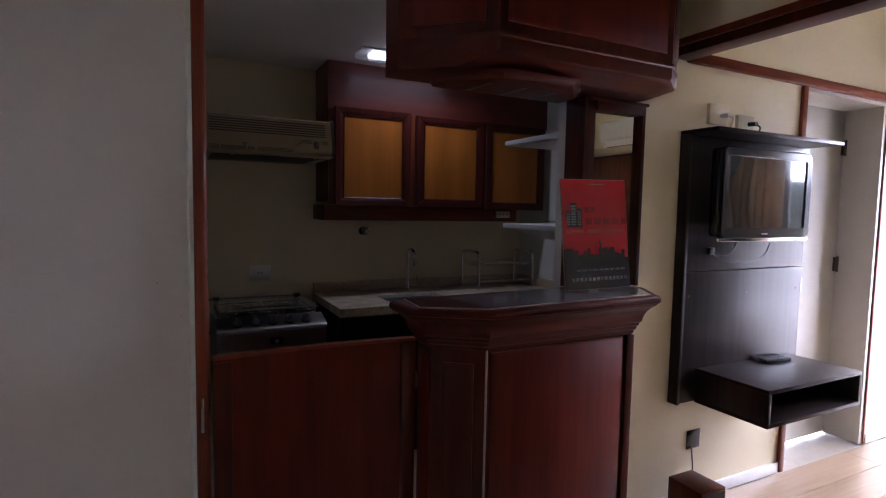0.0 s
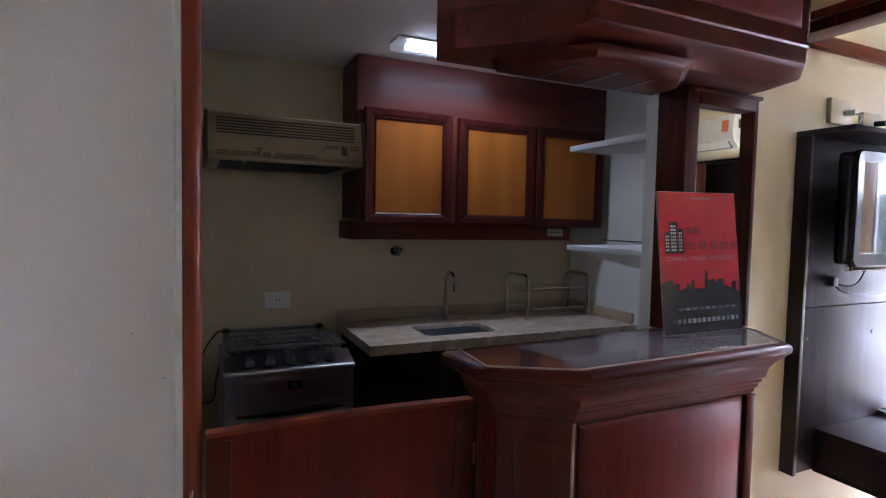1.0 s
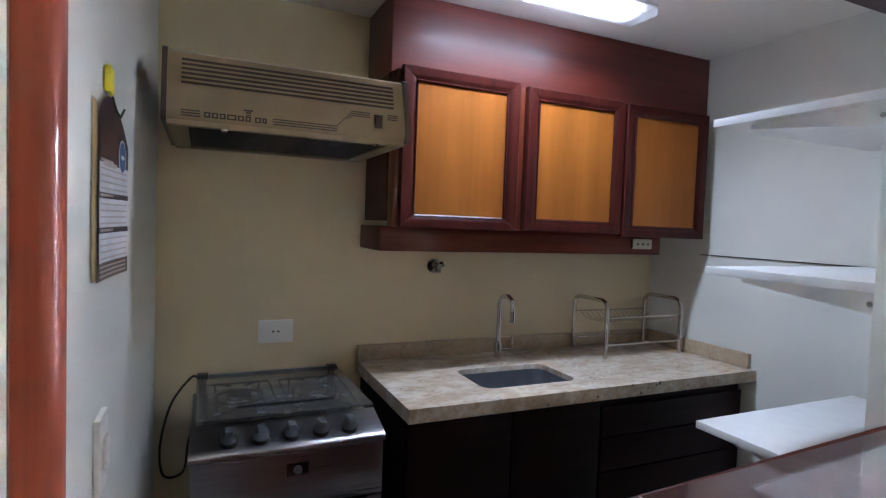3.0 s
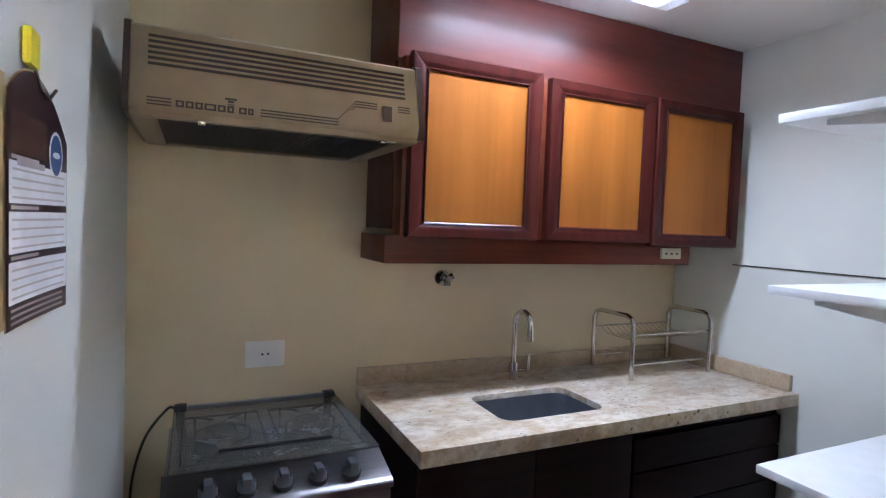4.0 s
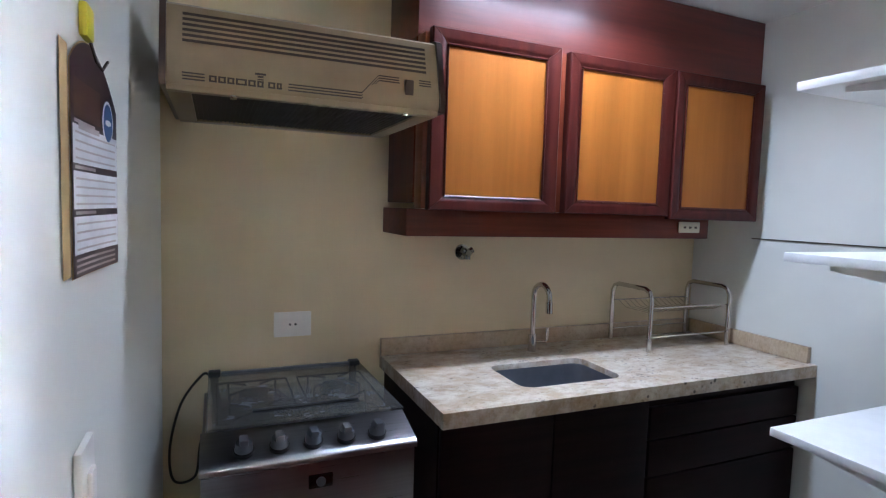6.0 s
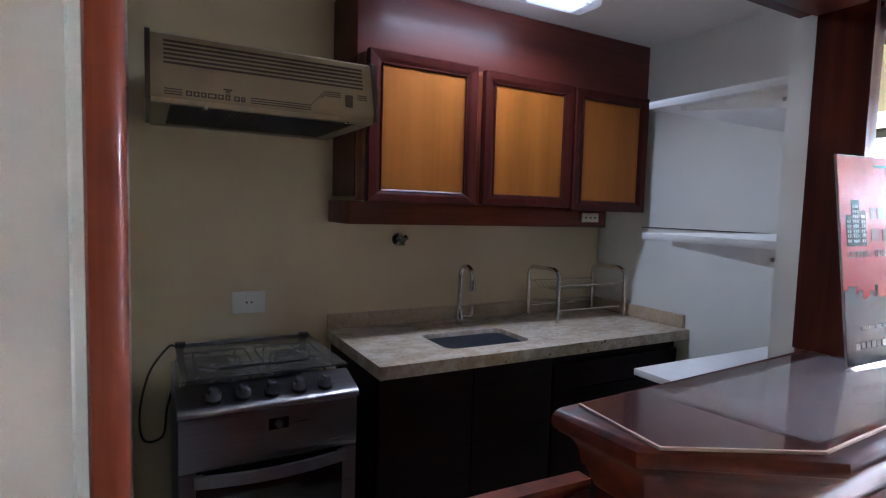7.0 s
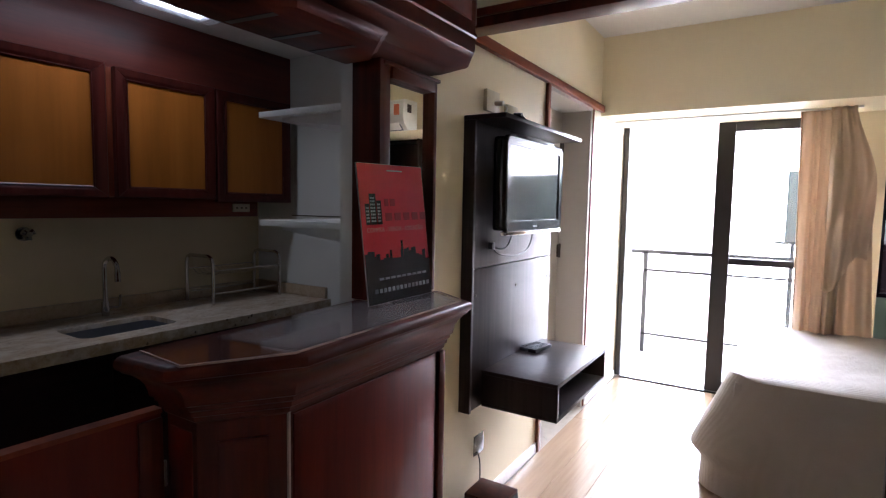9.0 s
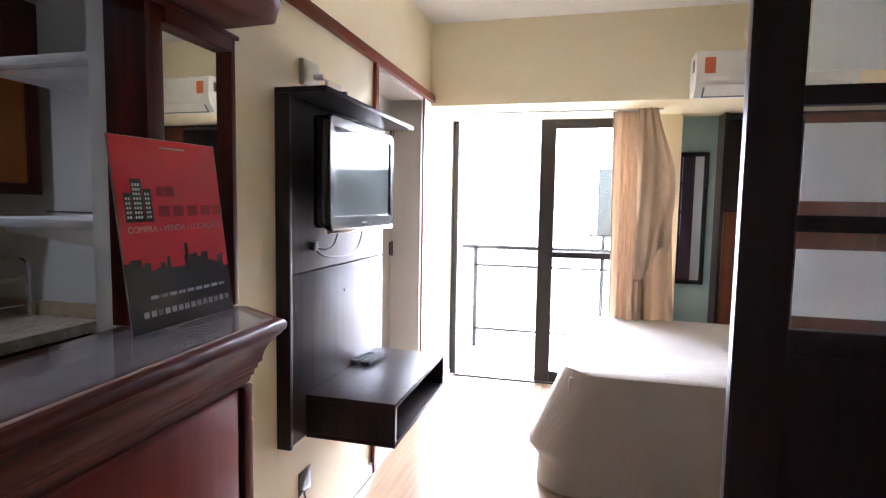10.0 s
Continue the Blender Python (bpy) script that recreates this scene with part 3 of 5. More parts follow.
    fl = part("filter", B(x0 + 0.045, x1 - 0.045, yf + 0.03, 3.80, 1.670, 1.6758), FILTER, h, "dark greasy filter")
    n, xa = 44, x0 + 0.05
    slat = part("slat", B(xa - 0.0018, xa + 0.0018, yf + 0.032, 3.798, 1.667, 1.6699), FILTER, fl)
    for k in range(1, n):
        o = new("slat", slat.data)
        o.parent, o.location = fl, ((x1 - x0 - 0.10) * k / (n - 1), 0, 0)
    for x in (x0 + 0.12, x1 - 0.09):
        part("clip", B(x, x + 0.014, yf + 0.0, yf + 0.02, 1.658, 1.6645, 0.002), CHROME, h)
range_hood()

def stove():
    s = thing("stove", (1.29, 3.68, 0), "stainless steel gas stove with a smoked glass lid", "stove")
    x0, x1, yf, yb, zt = 1.028, 1.552, 3.425, 3.945, 0.835
    part("body", B(x0, x1, yf + 0.02, yb, 0.09, zt, 0.006), STEEL, s)
    for x in (x0 + 0.03, x1 - 0.03):
        for y in (yf + 0.06, yb - 0.04):
            part("foot", rod((x, y, 0.0), (x, y, 0.09), 0.018), BLACK_PLASTIC, s)
    # sloping panel with the knobs
    part("control_panel", shape_x([(yf + 0.004, 0.8055), (yf - 0.006, 0.8065), (yf - 0.008, 0.809), (yf - 0.008, 0.8185), (yf - 0.006, 0.822), (yf, 0.8265), (yf + 0.010, 0.831), (yf + 0.115, 0.860), (yf + 0.124, 0.862), (yf + 0.126, 0.836), (yf + 0.126, 0.8055)], x0 - 0.003, x1 + 0.003), STEEL, s)
    part("cooktop", B(x0 + 0.012, x1 - 0.012, yf + 0.127, yb - 0.01, zt + 0.001, zt + 0.012, 0.004), HOB, s, "polished steel hob")
    for k in range(5):
        x = x0 + 0.095 + k * 0.083
        a, b = Vector((x, yf + 0.034, 0.8385)), Vector((x, yf + 0.031, 0.848))
        kn = part("knob", rod(a, b, 0.024, segs=20), BLACK_PLASTIC, s, smooth=True)
        c = rod(b, b + Vector((0, -0.005, 0.020)), 0.022, segs=20, r2=0.0185)
        part("cap", c, KNOB, kn, "grey knob cap", smooth=True)
        part("grip", B(x - 0.010, x + 0.010, yf + 0.004, yf + 0.044, 0.862, 0.880, 0.005), KNOB, kn)
    # burners and pan supports
    for bx in (x0 + 0.14, x1 - 0.14):
        for by in (yf + 0.20, yf + 0.40):
            br = part("burner", rod((bx, by, zt + 0.012), (bx, by, zt + 0.024), 0.042, segs=24), CHROME, s, smooth=False)
            part("burner_cap", loft([[(bx + q * math.cos(k * math.pi / 12), by + q * math.sin(k * math.pi / 12), zt + h) for k in range(24)] for q, h in ((0.034, 0.0245), (0.033, 0.029), (0.027, 0.033), (0.015, 0.0355), (0.004, 0.036))]), GLOSS_BLACK, br, smooth=True)
    for bx in (x0 + 0.14, x1 - 0.14):
        gr = bmesh.new()
        for by in (yf + 0.20, yf + 0.40):
            for k in range(4):
                a = math.pi / 4 + k * math.pi / 2
                p = Vector((bx + 0.10 * math.cos(a), by + 0.09 * math.sin(a), zt + 0.044))
                q = Vector((bx + 0.03 * math.cos(a), by + 0.03 * math.sin(a), zt + 0.044))
                tube([p + Vector((0, 0, -0.03)), p + Vector((0, 0, -0.006)), p + (q - p) * 0.06, q], 0.0035, gr, 6)
        tube([(bx - 0.105, yf + 0.125 + 0.01, zt + 0.036), (bx - 0.105, yf + 0.48, zt + 0.036), (bx + 0.105, yf + 0.48, zt + 0.036),
              (bx + 0.105, yf + 0.135, zt + 0.036), (bx - 0.105, yf + 0.135, zt + 0.036)], 0.0032, gr, 6)
        part("pan_support", gr, CAST_IRON, s, "black wire pan support")
    # glass lid lying closed, its front edge a little raised
    lid = part("lid", shape_x([(yf + 0.016, 0.905), (yf + 0.016, 0.911), (yb - 0.02, 0.9), (yb - 0.02, 0.894)], x0 + 0.012, x1 - 0.030), LID_GLASS, s, "smoked glass lid")
    part("lid_trim", shape_x([(yb - 0.027, 0.896), (yb - 0.027, 0.9035), (yb - 0.012, 0.9025), (yb - 0.012, 0.885)], x0 + 0.05, x1 - 0.05), KNOB, lid)
    for x in (x0 + 0.03, x1 - 0.05):
        hinge = B(x - 0.018, x + 0.018, yb - 0.042, yb - 0.004, 0.892, 0.909, 0.005)
        B(x - 0.012, x + 0.012, yb - 0.020, yb - 0.006, 0.836, 0.894, 0.002, bm=hinge)
        part("lid_hinge", hinge, BLACK_PLASTIC, lid)
    part("lid_strip", shape_x([(yf + 0.105, 0.9075), (yf + 0.105, 0.9125), (yf + 0.118, 0.9125), (yf + 0.118, 0.9075)], x0 + 0.12, x1 - 0.13), BLACK_PLASTIC, lid)
    # front: timer strip, oven door, handle
    part("fascia", B(x0, x1, yf + 0.002, yf + 0.0195, 0.645, 0.8015, 0.003), STEEL, s)
    tm = part("timer", B(x0 + 0.245, x0 + 0.305, yf - 0.002, yf + 0.004, 0.736, 0.771, 0.002), GLOSS_BLACK, s, "black timer window")
    part("dial", rod((x0 + 0.275, yf - 0.001, 0.7535), (x0 + 0.275, yf - 0.008, 0.7535), 0.0115, segs=20), KNOB, tm)
    fr = bmesh.new()
    B(x0, x0 + 0.045, yf + 0.004, yf + 0.02, 0.12, 0.64, 0.003, bm=fr)
    B(x1 - 0.045, x1, yf + 0.004, yf + 0.02, 0.12, 0.64, 0.003, bm=fr)
    B(x0 + 0.045, x1 - 0.045, yf + 0.004, yf + 0.02, 0.12, 0.20, 0.003, bm=fr)
    od = part("oven_door", fr, STEEL, s)
    part("door_glass", B(x0 + 0.045, x1 - 0.045, yf + 0.006, yf + 0.018, 0.20, 0.64), GLOSS_BLACK, od, "black oven glass")
    hb = bmesh.new()
    pts = [(x0 + 0.04 + (x1 - x0 - 0.08) * k / 16, yf - 0.022 - 0.030 * math.sin(math.pi * k / 16)) for k in range(17)]
    hb = loft([[(x, y, 0.606), (x, y + 0.014, 0.606), (x, y + 0.014, 0.640), (x, y, 0.640)] for x, y in pts])
    part("handle", hb, STEEL, od, "bowed steel handle", smooth=False)
    for x in (x0 + 0.052, x1 - 0.052):
        part("bracket", B(x - 0.012, x + 0.012, yf - 0.025, yf + 0.006, 0.609, 0.637, 0.003), STEEL, od)
    cord = tube(curve_pts([(1.045, 3.948, 0.89), (1.02, 3.965, 0.885), (0.960, 3.96, 0.80), (0.928, 3.955, 0.66), (0.940, 3.955, 0.555), (1.0, 3.955, 0.56), (1.015, 3.955, 0.66), (1.035, 3.952, 0.74)], 48), 0.0042)
    part("power_cord", cord, BLACK_PLASTIC, s, "black power cord", smooth=True)
stove()

def worktop():
    z0, z1, x0, x1, yf, yb = 0.852, 0.897, 1.618, RIGHT - 0.002, 3.395, BACK - 0.002
    sx0, sx1, sy0, sy1 = 1.935, 2.326, 3.505, 3.755
    w = thing("worktop", (2.4, 3.7, z0), "pitted beige stone worktop with a low upstand", "worktop")
    bm = bmesh.new()
    def ring(z, r, cx0, cx1, cy0, cy1, n=6):
        pts = []
        for cx, cy, a0 in ((cx1 - r, cy1 - r, 0), (cx0 + r, cy1 - r, 90), (cx0 + r, cy0 + r, 180), (cx1 - r, cy0 + r, 270)):
            for k in range(n + 1):
                a = radians(a0 + 90 * k / n)
                pts.append((cx + r * math.cos(a), cy + r * math.sin(a), z))
        return pts
    inner = ring(z1, 0.045, sx0, sx1, sy0, sy1)
    vi = [bm.verts.new(p) for p in inner]
    vl = [bm.verts.new((p[0], p[1], z0)) for p in inner]
    n = len(vi)
    vo = [bm.verts.new(p) for p in ((x1, yb, z1), (x0, yb, z1), (x0, yf, z1), (x1, yf, z1))]
    vb = [bm.verts.new((v.co.x, v.co.y, z0)) for v in vo]
    for i in range(n):
        bm.faces.new((vi[i], vi[(i + 1) % n], vl[(i + 1) % n], vl[i]))
    q = n // 4
    for c in range(4):
        for i in range(c * q, c * q + q - 1):
            bm.faces.new((vo[c], vi[i], vi[i + 1]))
            bm.faces.new((vb[c], vl[i + 1], vl[i]))
        e = (c + 1) % 4
        bm.faces.new((vo[c], vi[c * q + q - 1], vi[((c + 1) * q) % n], vo[e]))
        bm.faces.new((vb[c], vb[e], vl[((c + 1) * q) % n], vl[c * q + q - 1]))
        bm.faces.new((vo[c], vo[e], vb[e], vb[c]))
    part("slab", bm, STONE, w)
    part("upstand", B(x0, x1, yb - 0.02, yb, z1 + 0.0005, 0.960, 0.003), STONE_EDGE, w)
    part("upstand", B(x1 - 0.02, x1, yf + 0.026, yb - 0.021, z1 + 0.0005, 0.960, 0.003), STONE_EDGE, w)
    s = thing("sink", (2.12, 3.63, 0.72), "small undermounted steel sink bowl", "sink")
    bowl = bmesh.new()
    rings = [ring(z1 - 0.020, 0.044, sx0 + 0.001, sx1 - 0.001, sy0 + 0.001, sy1 - 0.001), ring(0.76, 0.05, sx0 + 0.006, sx1 - 0.006, sy0 + 0.006, sy1 - 0.006),
             ring(0.735, 0.06, sx0 + 0.02, sx1 - 0.02, sy0 + 0.02, sy1 - 0.02)]
    vs = [[bowl.verts.new(p) for p in r] for r in rings]
    for a, b in zip(vs, vs[1:]):
        for i in range(n):
            bowl.faces.new((a[i], a[(i + 1) % n], b[(i + 1) % n], b[i]))
    bowl.faces.new(vs[-1])
    part("bowl", bowl, SINK, s, smooth=False)
    part("drain", rod((2.12, 3.64, 0.7355), (2.12, 3.64, 0.739), 0.035, segs=24), CHROME, s)
    # dark base units
    for x0b, x1b in ((1.635, 2.39), (2.394, 3.14)):
        u = thing("base_cabinet", ((x0b + x1b) / 2, 3.7, 0), "very dark stained base cabinet under the worktop", "kitchen cabinet", "base units")
        top = 0.725 if x0b < 2 else z0 - 0.004
        part("body", B(x0b, x1b, 3.47, BACK - 0.01, 0.10, top), DARK_BASE, u)
        if x0b < 2:
            part("front_rail", B(x0b, x1b, 3.47, 3.49, 0.7255, z0 - 0.004), DARK_BASE, u)
            part("side_panel", B(x0b, x0b + 0.018, 3.4905, BACK - 0.01, 0.7255, z0 - 0.004), DARK_BASE, u)
            part("side_panel", B(x1b - 0.018, x1b, 3.4905, BACK - 0.01, 0.7255, z0 - 0.004), DARK_BASE, u)
        part("plinth", B(x0b, x1b, 3.52, 3.535, 0, 0.10), DARK_BASE, u)
        if x0b < 2:
            for a, b in ((x0b + 0.004, (x0b + x1b) / 2 - 0.002), ((x0b + x1b) / 2 + 0.002, x1b - 0.003)):
                part("door", B(a, b, 3.45, 3.469, 0.12, 0.835, 0.004), DARK_BASE, u)
        else:
            part("drawer", B(x0b + 0.004, x1b - 0.003, 3.45, 3.469, 0.69, 0.80, 0.004), DARK_BASE, u)
            part("drawer", B(x0b + 0.004, x1b - 0.003, 3.45, 3.469, 0.56, 0.684, 0.004), DARK_BASE, u)
            part("door", B(x0b + 0.004, x1b - 0.003, 3.45, 3.469, 0.12, 0.554, 0.004), DARK_BASE, u)
worktop()

def faucet():
    x, y = 2.200, 3.885
    f = thing("faucet", (x, y, 0.895), "curved chrome kitchen faucet with a side lever", "faucet")
    part("base", rod((x, y, 0.897), (x, y, 0.965), 0.0165, segs=20), CHROME, f, smooth=True)
    pts = [(x, y, 0.95), (x, y, 1.05), (x, y, 1.10)]
    for k in range(13):
        a = math.pi * k / 12
        pts.append((x + 0.006 * (1 - math.cos(a)), y - 0.044 * (1 - math.cos(a)), 1.115 + 0.050 * math.sin(a)))
    pts.append((x + 0.012, y - 0.088, 1.10))
    part("spout", tube(pts, 0.0105, segs=12), CHROME, f, smooth=True)
    part("nozzle", rod((x + 0.012, y - 0.088, 1.105), (x + 0.013, y - 0.088, 1.062), 0.0135, segs=16), CHROME, f, smooth=True)
    part("lever", tube([(x + 0.01, y - 0.005, 0.935), (x + 0.05, y - 0.012, 0.934), (x + 0.058, y - 0.014, 0.94), (x + 0.06, y - 0.014, 0.99)], 0.0065, segs=8), CHROME, f, smooth=True)
faucet()

def dish_rack():
    r = thing("dish_rack", (2.82, 3.8, 0.895), "chrome tube dish rack with wire shelf", "dish rack")
    xa, xb, y0, y1, z0, z1 = 2.648, 3.080, 3.735, 3.960, 0.897, 1.146
    for x in (xa, xb):
        pts = [(x, y0, z0), (x, y0, z1 - 0.035), (x, y0 + 0.012, z1 - 0.010), (x, y0 + 0.035, z1), (x, y1 - 0.035, z1), (x, y1 - 0.012, z1 - 0.010), (x, y1, z1 - 0.035), (x, y1, z0)]
        part("hoop", tube(pts, 0.0095, segs=12), CHROME, r, smooth=True)
    for y, z in ((y0 + 0.01, z0 + 0.055), (y0 + 0.005, z1 - 0.075), (y1 - 0.005, z1 - 0.075), (y1 - 0.005, z0 + 0.05)):
        part("rail", rod((xa, y, z), (xb, y, z), 0.003, segs=8), CHROME, r, smooth=True)
    for k in range(14):
        x = xa + 0.03 + (xb - xa - 0.06) * k / 13
        w = tube([(x, y0 + 0.005, z1 - 0.075), (x, y0 + 0.05, z1 - 0.10), (x, y1 - 0.05, z1 - 0.10), (x, y1 - 0.005, z1 - 0.075)], 0.0018, None, 5)
        part("wire", w, CHROME, r)
dish_rack()

def socket_plate(name, x, z, w, h, y=BACK, mat=PLASTIC_WHITE, label="white plastic wall socket"):
    s = thing(name, (x, y, z), label, "socket")
    part("plate", B(x - w / 2, x + w / 2, y - 0.010, y - 0.0005, z - h / 2, z + h / 2, 0.003), mat, s)
    for k in (-0.009, 0.009):
        part("hole", rod((x + k, y - 0.0095, z), (x + k, y - 0.0112, z), 0.004), BLACK_PLASTIC, s)
    return s
socket_plate("wall_socket", 1.305, 1.03, 0.124, 0.085)

v = thing("stop_valve", (1.938, BACK, 1.277), "chrome wall stop valve with a cross handle", "valve")
part("flange", rod((1.938, BACK - 0.001, 1.277), (1.938, BACK - 0.008, 1.277), 0.03, segs=24), VALVE_CHROME, v)
part("stem", rod((1.938, BACK - 0.008, 1.277), (1.938, BACK - 0.05, 1.277), 0.012, segs=16), VALVE_CHROME, v, smooth=True)
hv = bmesh.new()
for k in range(3):
    a = math.pi / 6 + k * 2 * math.pi / 3
    rod((1.938, BACK - 0.05, 1.277), (1.938 + 0.024 * math.cos(a), BACK - 0.05, 1.277 + 0.024 * math.sin(a)), 0.010, hv, 12, 0.013)
rod((1.938, BACK - 0.040, 1.277), (1.938, BACK - 0.064, 1.277), 0.017, hv, 20, 0.012)
part("handle", hv, VALVE_CHROME, v)

# three shelves behind the television wall stub
for z in (1.762, 1.350, 0.905):
    s = thing("wall_shelf", (2.7, 2.8, z), "white laminate wall shelf on metal brackets", "shelf", "kitchen shelves")
    part("board", B(2.355, 3.10, 2.584, 3.012, z - 0.012, z + 0.010, 0.002), SHELF_WHITE, s)
    for x in (2.40, 3.0):
        br = part("bracket", shape_x([(2.582, z - 0.014), (2.92, z - 0.014), (2.92, z - 0.026), (2.61, z - 0.062), (2.582, z - 0.062)], x - 0.012, x + 0.012), SHELF_WHITE, s)
        part("screw", rod((x - 0.0125, 2.61, z - 0.04), (x - 0.015, 2.61, z - 0.04), 0.006), CHROME, br)
structure("trim_wall_end", B(2.3485, 2.3527, 2.5205, 2.5835, 0, K_CEIL), WHITE, "white painted end of the wall")
# thin dark strip along the right wall, level with the middle shelf
structure("trim_cable_cover", B(RIGHT - 0.005, RIGHT, 2.6, 3.70, 1.354, 1.3585), GREY_METAL, "thin dark line along the white wall")

# ceiling light
def ceiling_light():
    c = thing("ceiling_light", (2.1, 3.45, K_CEIL), "lit fluorescent ceiling light with a ribbed clear cover", "ceiling lamp")
    x0, x1, y0, y1, zt = 1.72, 2.48, 3.375, 3.495, K_CEIL - 0.001
    part("base", B(x0, x1, y0, y1, zt - 0.010, zt, 0.002), PLASTIC_WHITE, c)
    part("end_cap", B(x0 - 0.004, x0 + 0.05, y0 - 0.004, y1 + 0.004, zt - 0.040, zt - 0.0005, 0.006), DIFFUSER, c)
    part("end_cap", B(x1 - 0.05, x1 + 0.004, y0 - 0.004, y1 + 0.004, zt - 0.040, zt - 0.0005, 0.006), DIFFUSER, c)
    for y in (y0 + 0.035, y1 - 0.035):
        part("tube", rod((x0 + 0.06, y, zt - 0.024), (x1 - 0.06, y, zt - 0.024), 0.0115, segs=16), TUBE, c, "glowing white tube", smooth=True)
    rib, n = None, 60
    cover = part("cover", B(x0 + 0.052, x1 - 0.052, y0, y1, zt - 0.0385, zt - 0.0370), DIFFUSER, c, "clear ribbed cover")
    for k in range(n):
        x = x0 + 0.055 + (x1 - x0 - 0.11) * k / (n - 1)
        if rib is None:
            rib = part("rib", B(x - 0.0028, x + 0.0028, y0, y1, zt - 0.0415, zt - 0.039), DIFFUSER, cover)
        else:
            o = new("rib", rib.data)
            o.parent, o.location = cover, (x - x0 - 0.055, 0, 0)
ceiling_light()
tl_lamp = area("tube_light", (2.10, 3.435, K_CEIL - 0.048), (2.10, 3.435, 0), 0.66, 0.09, 0.33, (0.93, 0.97, 1.0))
tl_lamp.data.spread = radians(152)

# calendar with its hook, and a switch, on the left wall
def calendar():
    hy = 2.932
    hk = thing("hook", (LEFT, hy, 1.65), "yellow plastic adhesive hook on the wall", "hook")
    part("pad", B(LEFT + 0.0005, LEFT + 0.011, hy - 0.021, hy + 0.021, 1.638, 1.681, 0.005), YELLOW, hk)
    part("wire", tube([(LEFT + 0.010, hy, 1.635), (LEFT + 0.016, hy, 1.612), (LEFT + 0.020, hy + 0.015, 1.606), (LEFT + 0.022, hy + 0.04, 1.622)], 0.002), GREY_METAL, hk)
    c = thing("wall_calendar", (LEFT, 2.95, 1.36), "brown printed paper calendar hanging from a hook", "calendar")
    y0, y1, z0, z1 = 2.846, 3.050, 1.345, 1.634
    def bend(u, lift=0.0):
        return LEFT + 0.003 + 0.016 * max(0.0, u) ** 1.6 + lift
    def sheet(ya, yb, za, zb, lift, arch=False):
        def f(u, w):
            y = ya + (yb - ya) * u
            top = zb - (0.085 * abs((y - hy) / 0.13) ** 2 if arch else 0)
            return Vector((bend((y - y0) / (y1 - y0), lift), y, za + (top - za) * w))
        return grid(12, 4, f)
    part("backing", sheet(y0, y1, z0, z1, 0.0, True), CARDBOARD, c)
    part("backing_edge", sheet(y0 - 0.034, y0 + 0.004, z0 + 0.004, z1 - 0.022, -0.0012), CARDBOARD, c, "curled amber card edge")
    part("front", sheet(y0 + 0.002, y1 - 0.002, z0 + 0.001, z1 - 0.002, 0.0012, True), PRINT_BROWN, c, "dark brown printed front")
    for k in range(3):
        za = z0 + 0.028 + 0.054 * k
        pg = part("page", sheet(y0 + 0.006, y1 - 0.006, za, za + 0.045, 0.0022), PAPER, c, "white month block")
        part("month_bar", sheet(y0 + 0.012, y0 + 0.10, za + 0.0475, za + 0.0515, 0.0026), PALE_PRINT, pg)
        for j in range(4):
            part("date_bar", sheet(y0 + 0.014, y1 - 0.016, za + 0.005 + 0.010 * j, za + 0.0075 + 0.010 * j, 0.0028), PALE_PRINT, pg)
    part("picture", sheet(y0 + 0.012, y0 + 0.125, 1.535, 1.580, 0.0024), FOOD_PRINT, c, "dark food picture")
    def oval(ry, rz, lift):
        bm = bmesh.new()
        cy, cz = y0 + 0.158, 1.545
        bm.faces.new([bm.verts.new((bend((cy + ry * math.cos(k * math.pi / 12) - y0) / (y1 - y0), lift), cy + ry * math.cos(k * math.pi / 12), cz + rz * math.sin(k * math.pi / 12))) for k in range(24)])
        return bm
    bg = part("badge", oval(0.024, 0.030, 0.0024), PAPER, c, "white oval badge with a blue centre")
    part("badge_field", oval(0.020, 0.026, 0.0027), PRINT_BLUE, bg)
    part("badge_line", oval(0.013, 0.004, 0.0030), PAPER, bg)
    part("label_bar", sheet(y0 + 0.03, y0 + 0.12, 1.522, 1.529, 0.0024), PALE_PRINT, c)
    for j in range(3):
        part("print_bar", sheet(y0 + 0.012, y1 - 0.02, z0 + 0.006 + 0.007 * j, z0 + 0.009 + 0.007 * j, 0.0024), PALE_PRINT, c)
    sw = thing("light_switch", (LEFT, 2.90, 1.09), "white plastic light switch plate", "switch")
    part("plate", B(LEFT + 0.0005, LEFT + 0.010, 2.842, 2.915, 1.02, 1.14, 0.003), PLASTIC_WHITE, sw)
    part("rocker", B(LEFT + 0.010, LEFT + 0.016, 2.866, 2.892, 1.055, 1.105, 0.002), PLASTIC_WHITE, sw)
calendar()

# ---- bar ----
BODY = [(1.64, 2.455), (1.64, 2.345), (1.790, 2.225), (2.470, 2.238), (2.612, 2.375), (2.612, 2.438), (2.338, 2.438), (2.338, 2.495)]
RIM = [(1.518, 2.440), (1.532, 2.283), (1.768, 2.136), (2.550, 2.168), (2.668, 2.362), (2.668, 2.438), (2.338, 2.438), (2.338, 2.495)]
INLAY = [(1.574, 2.436), (1.560, 2.268), (1.755, 2.162), (2.525, 2.200), (2.612, 2.345), (2.612, 2.426), (2.326, 2.426), (2.326, 2.476)]
FRONTS = (0, 1, 2, 3, 4)

def rolled(profile):
    """Rings that go from the body's outline (0) out to the rim of the top (1)."""
    return loft([[(*Vector(a).lerp(Vector(b), k), z) for a, b in zip(BODY, RIM)] for z, k in profile])

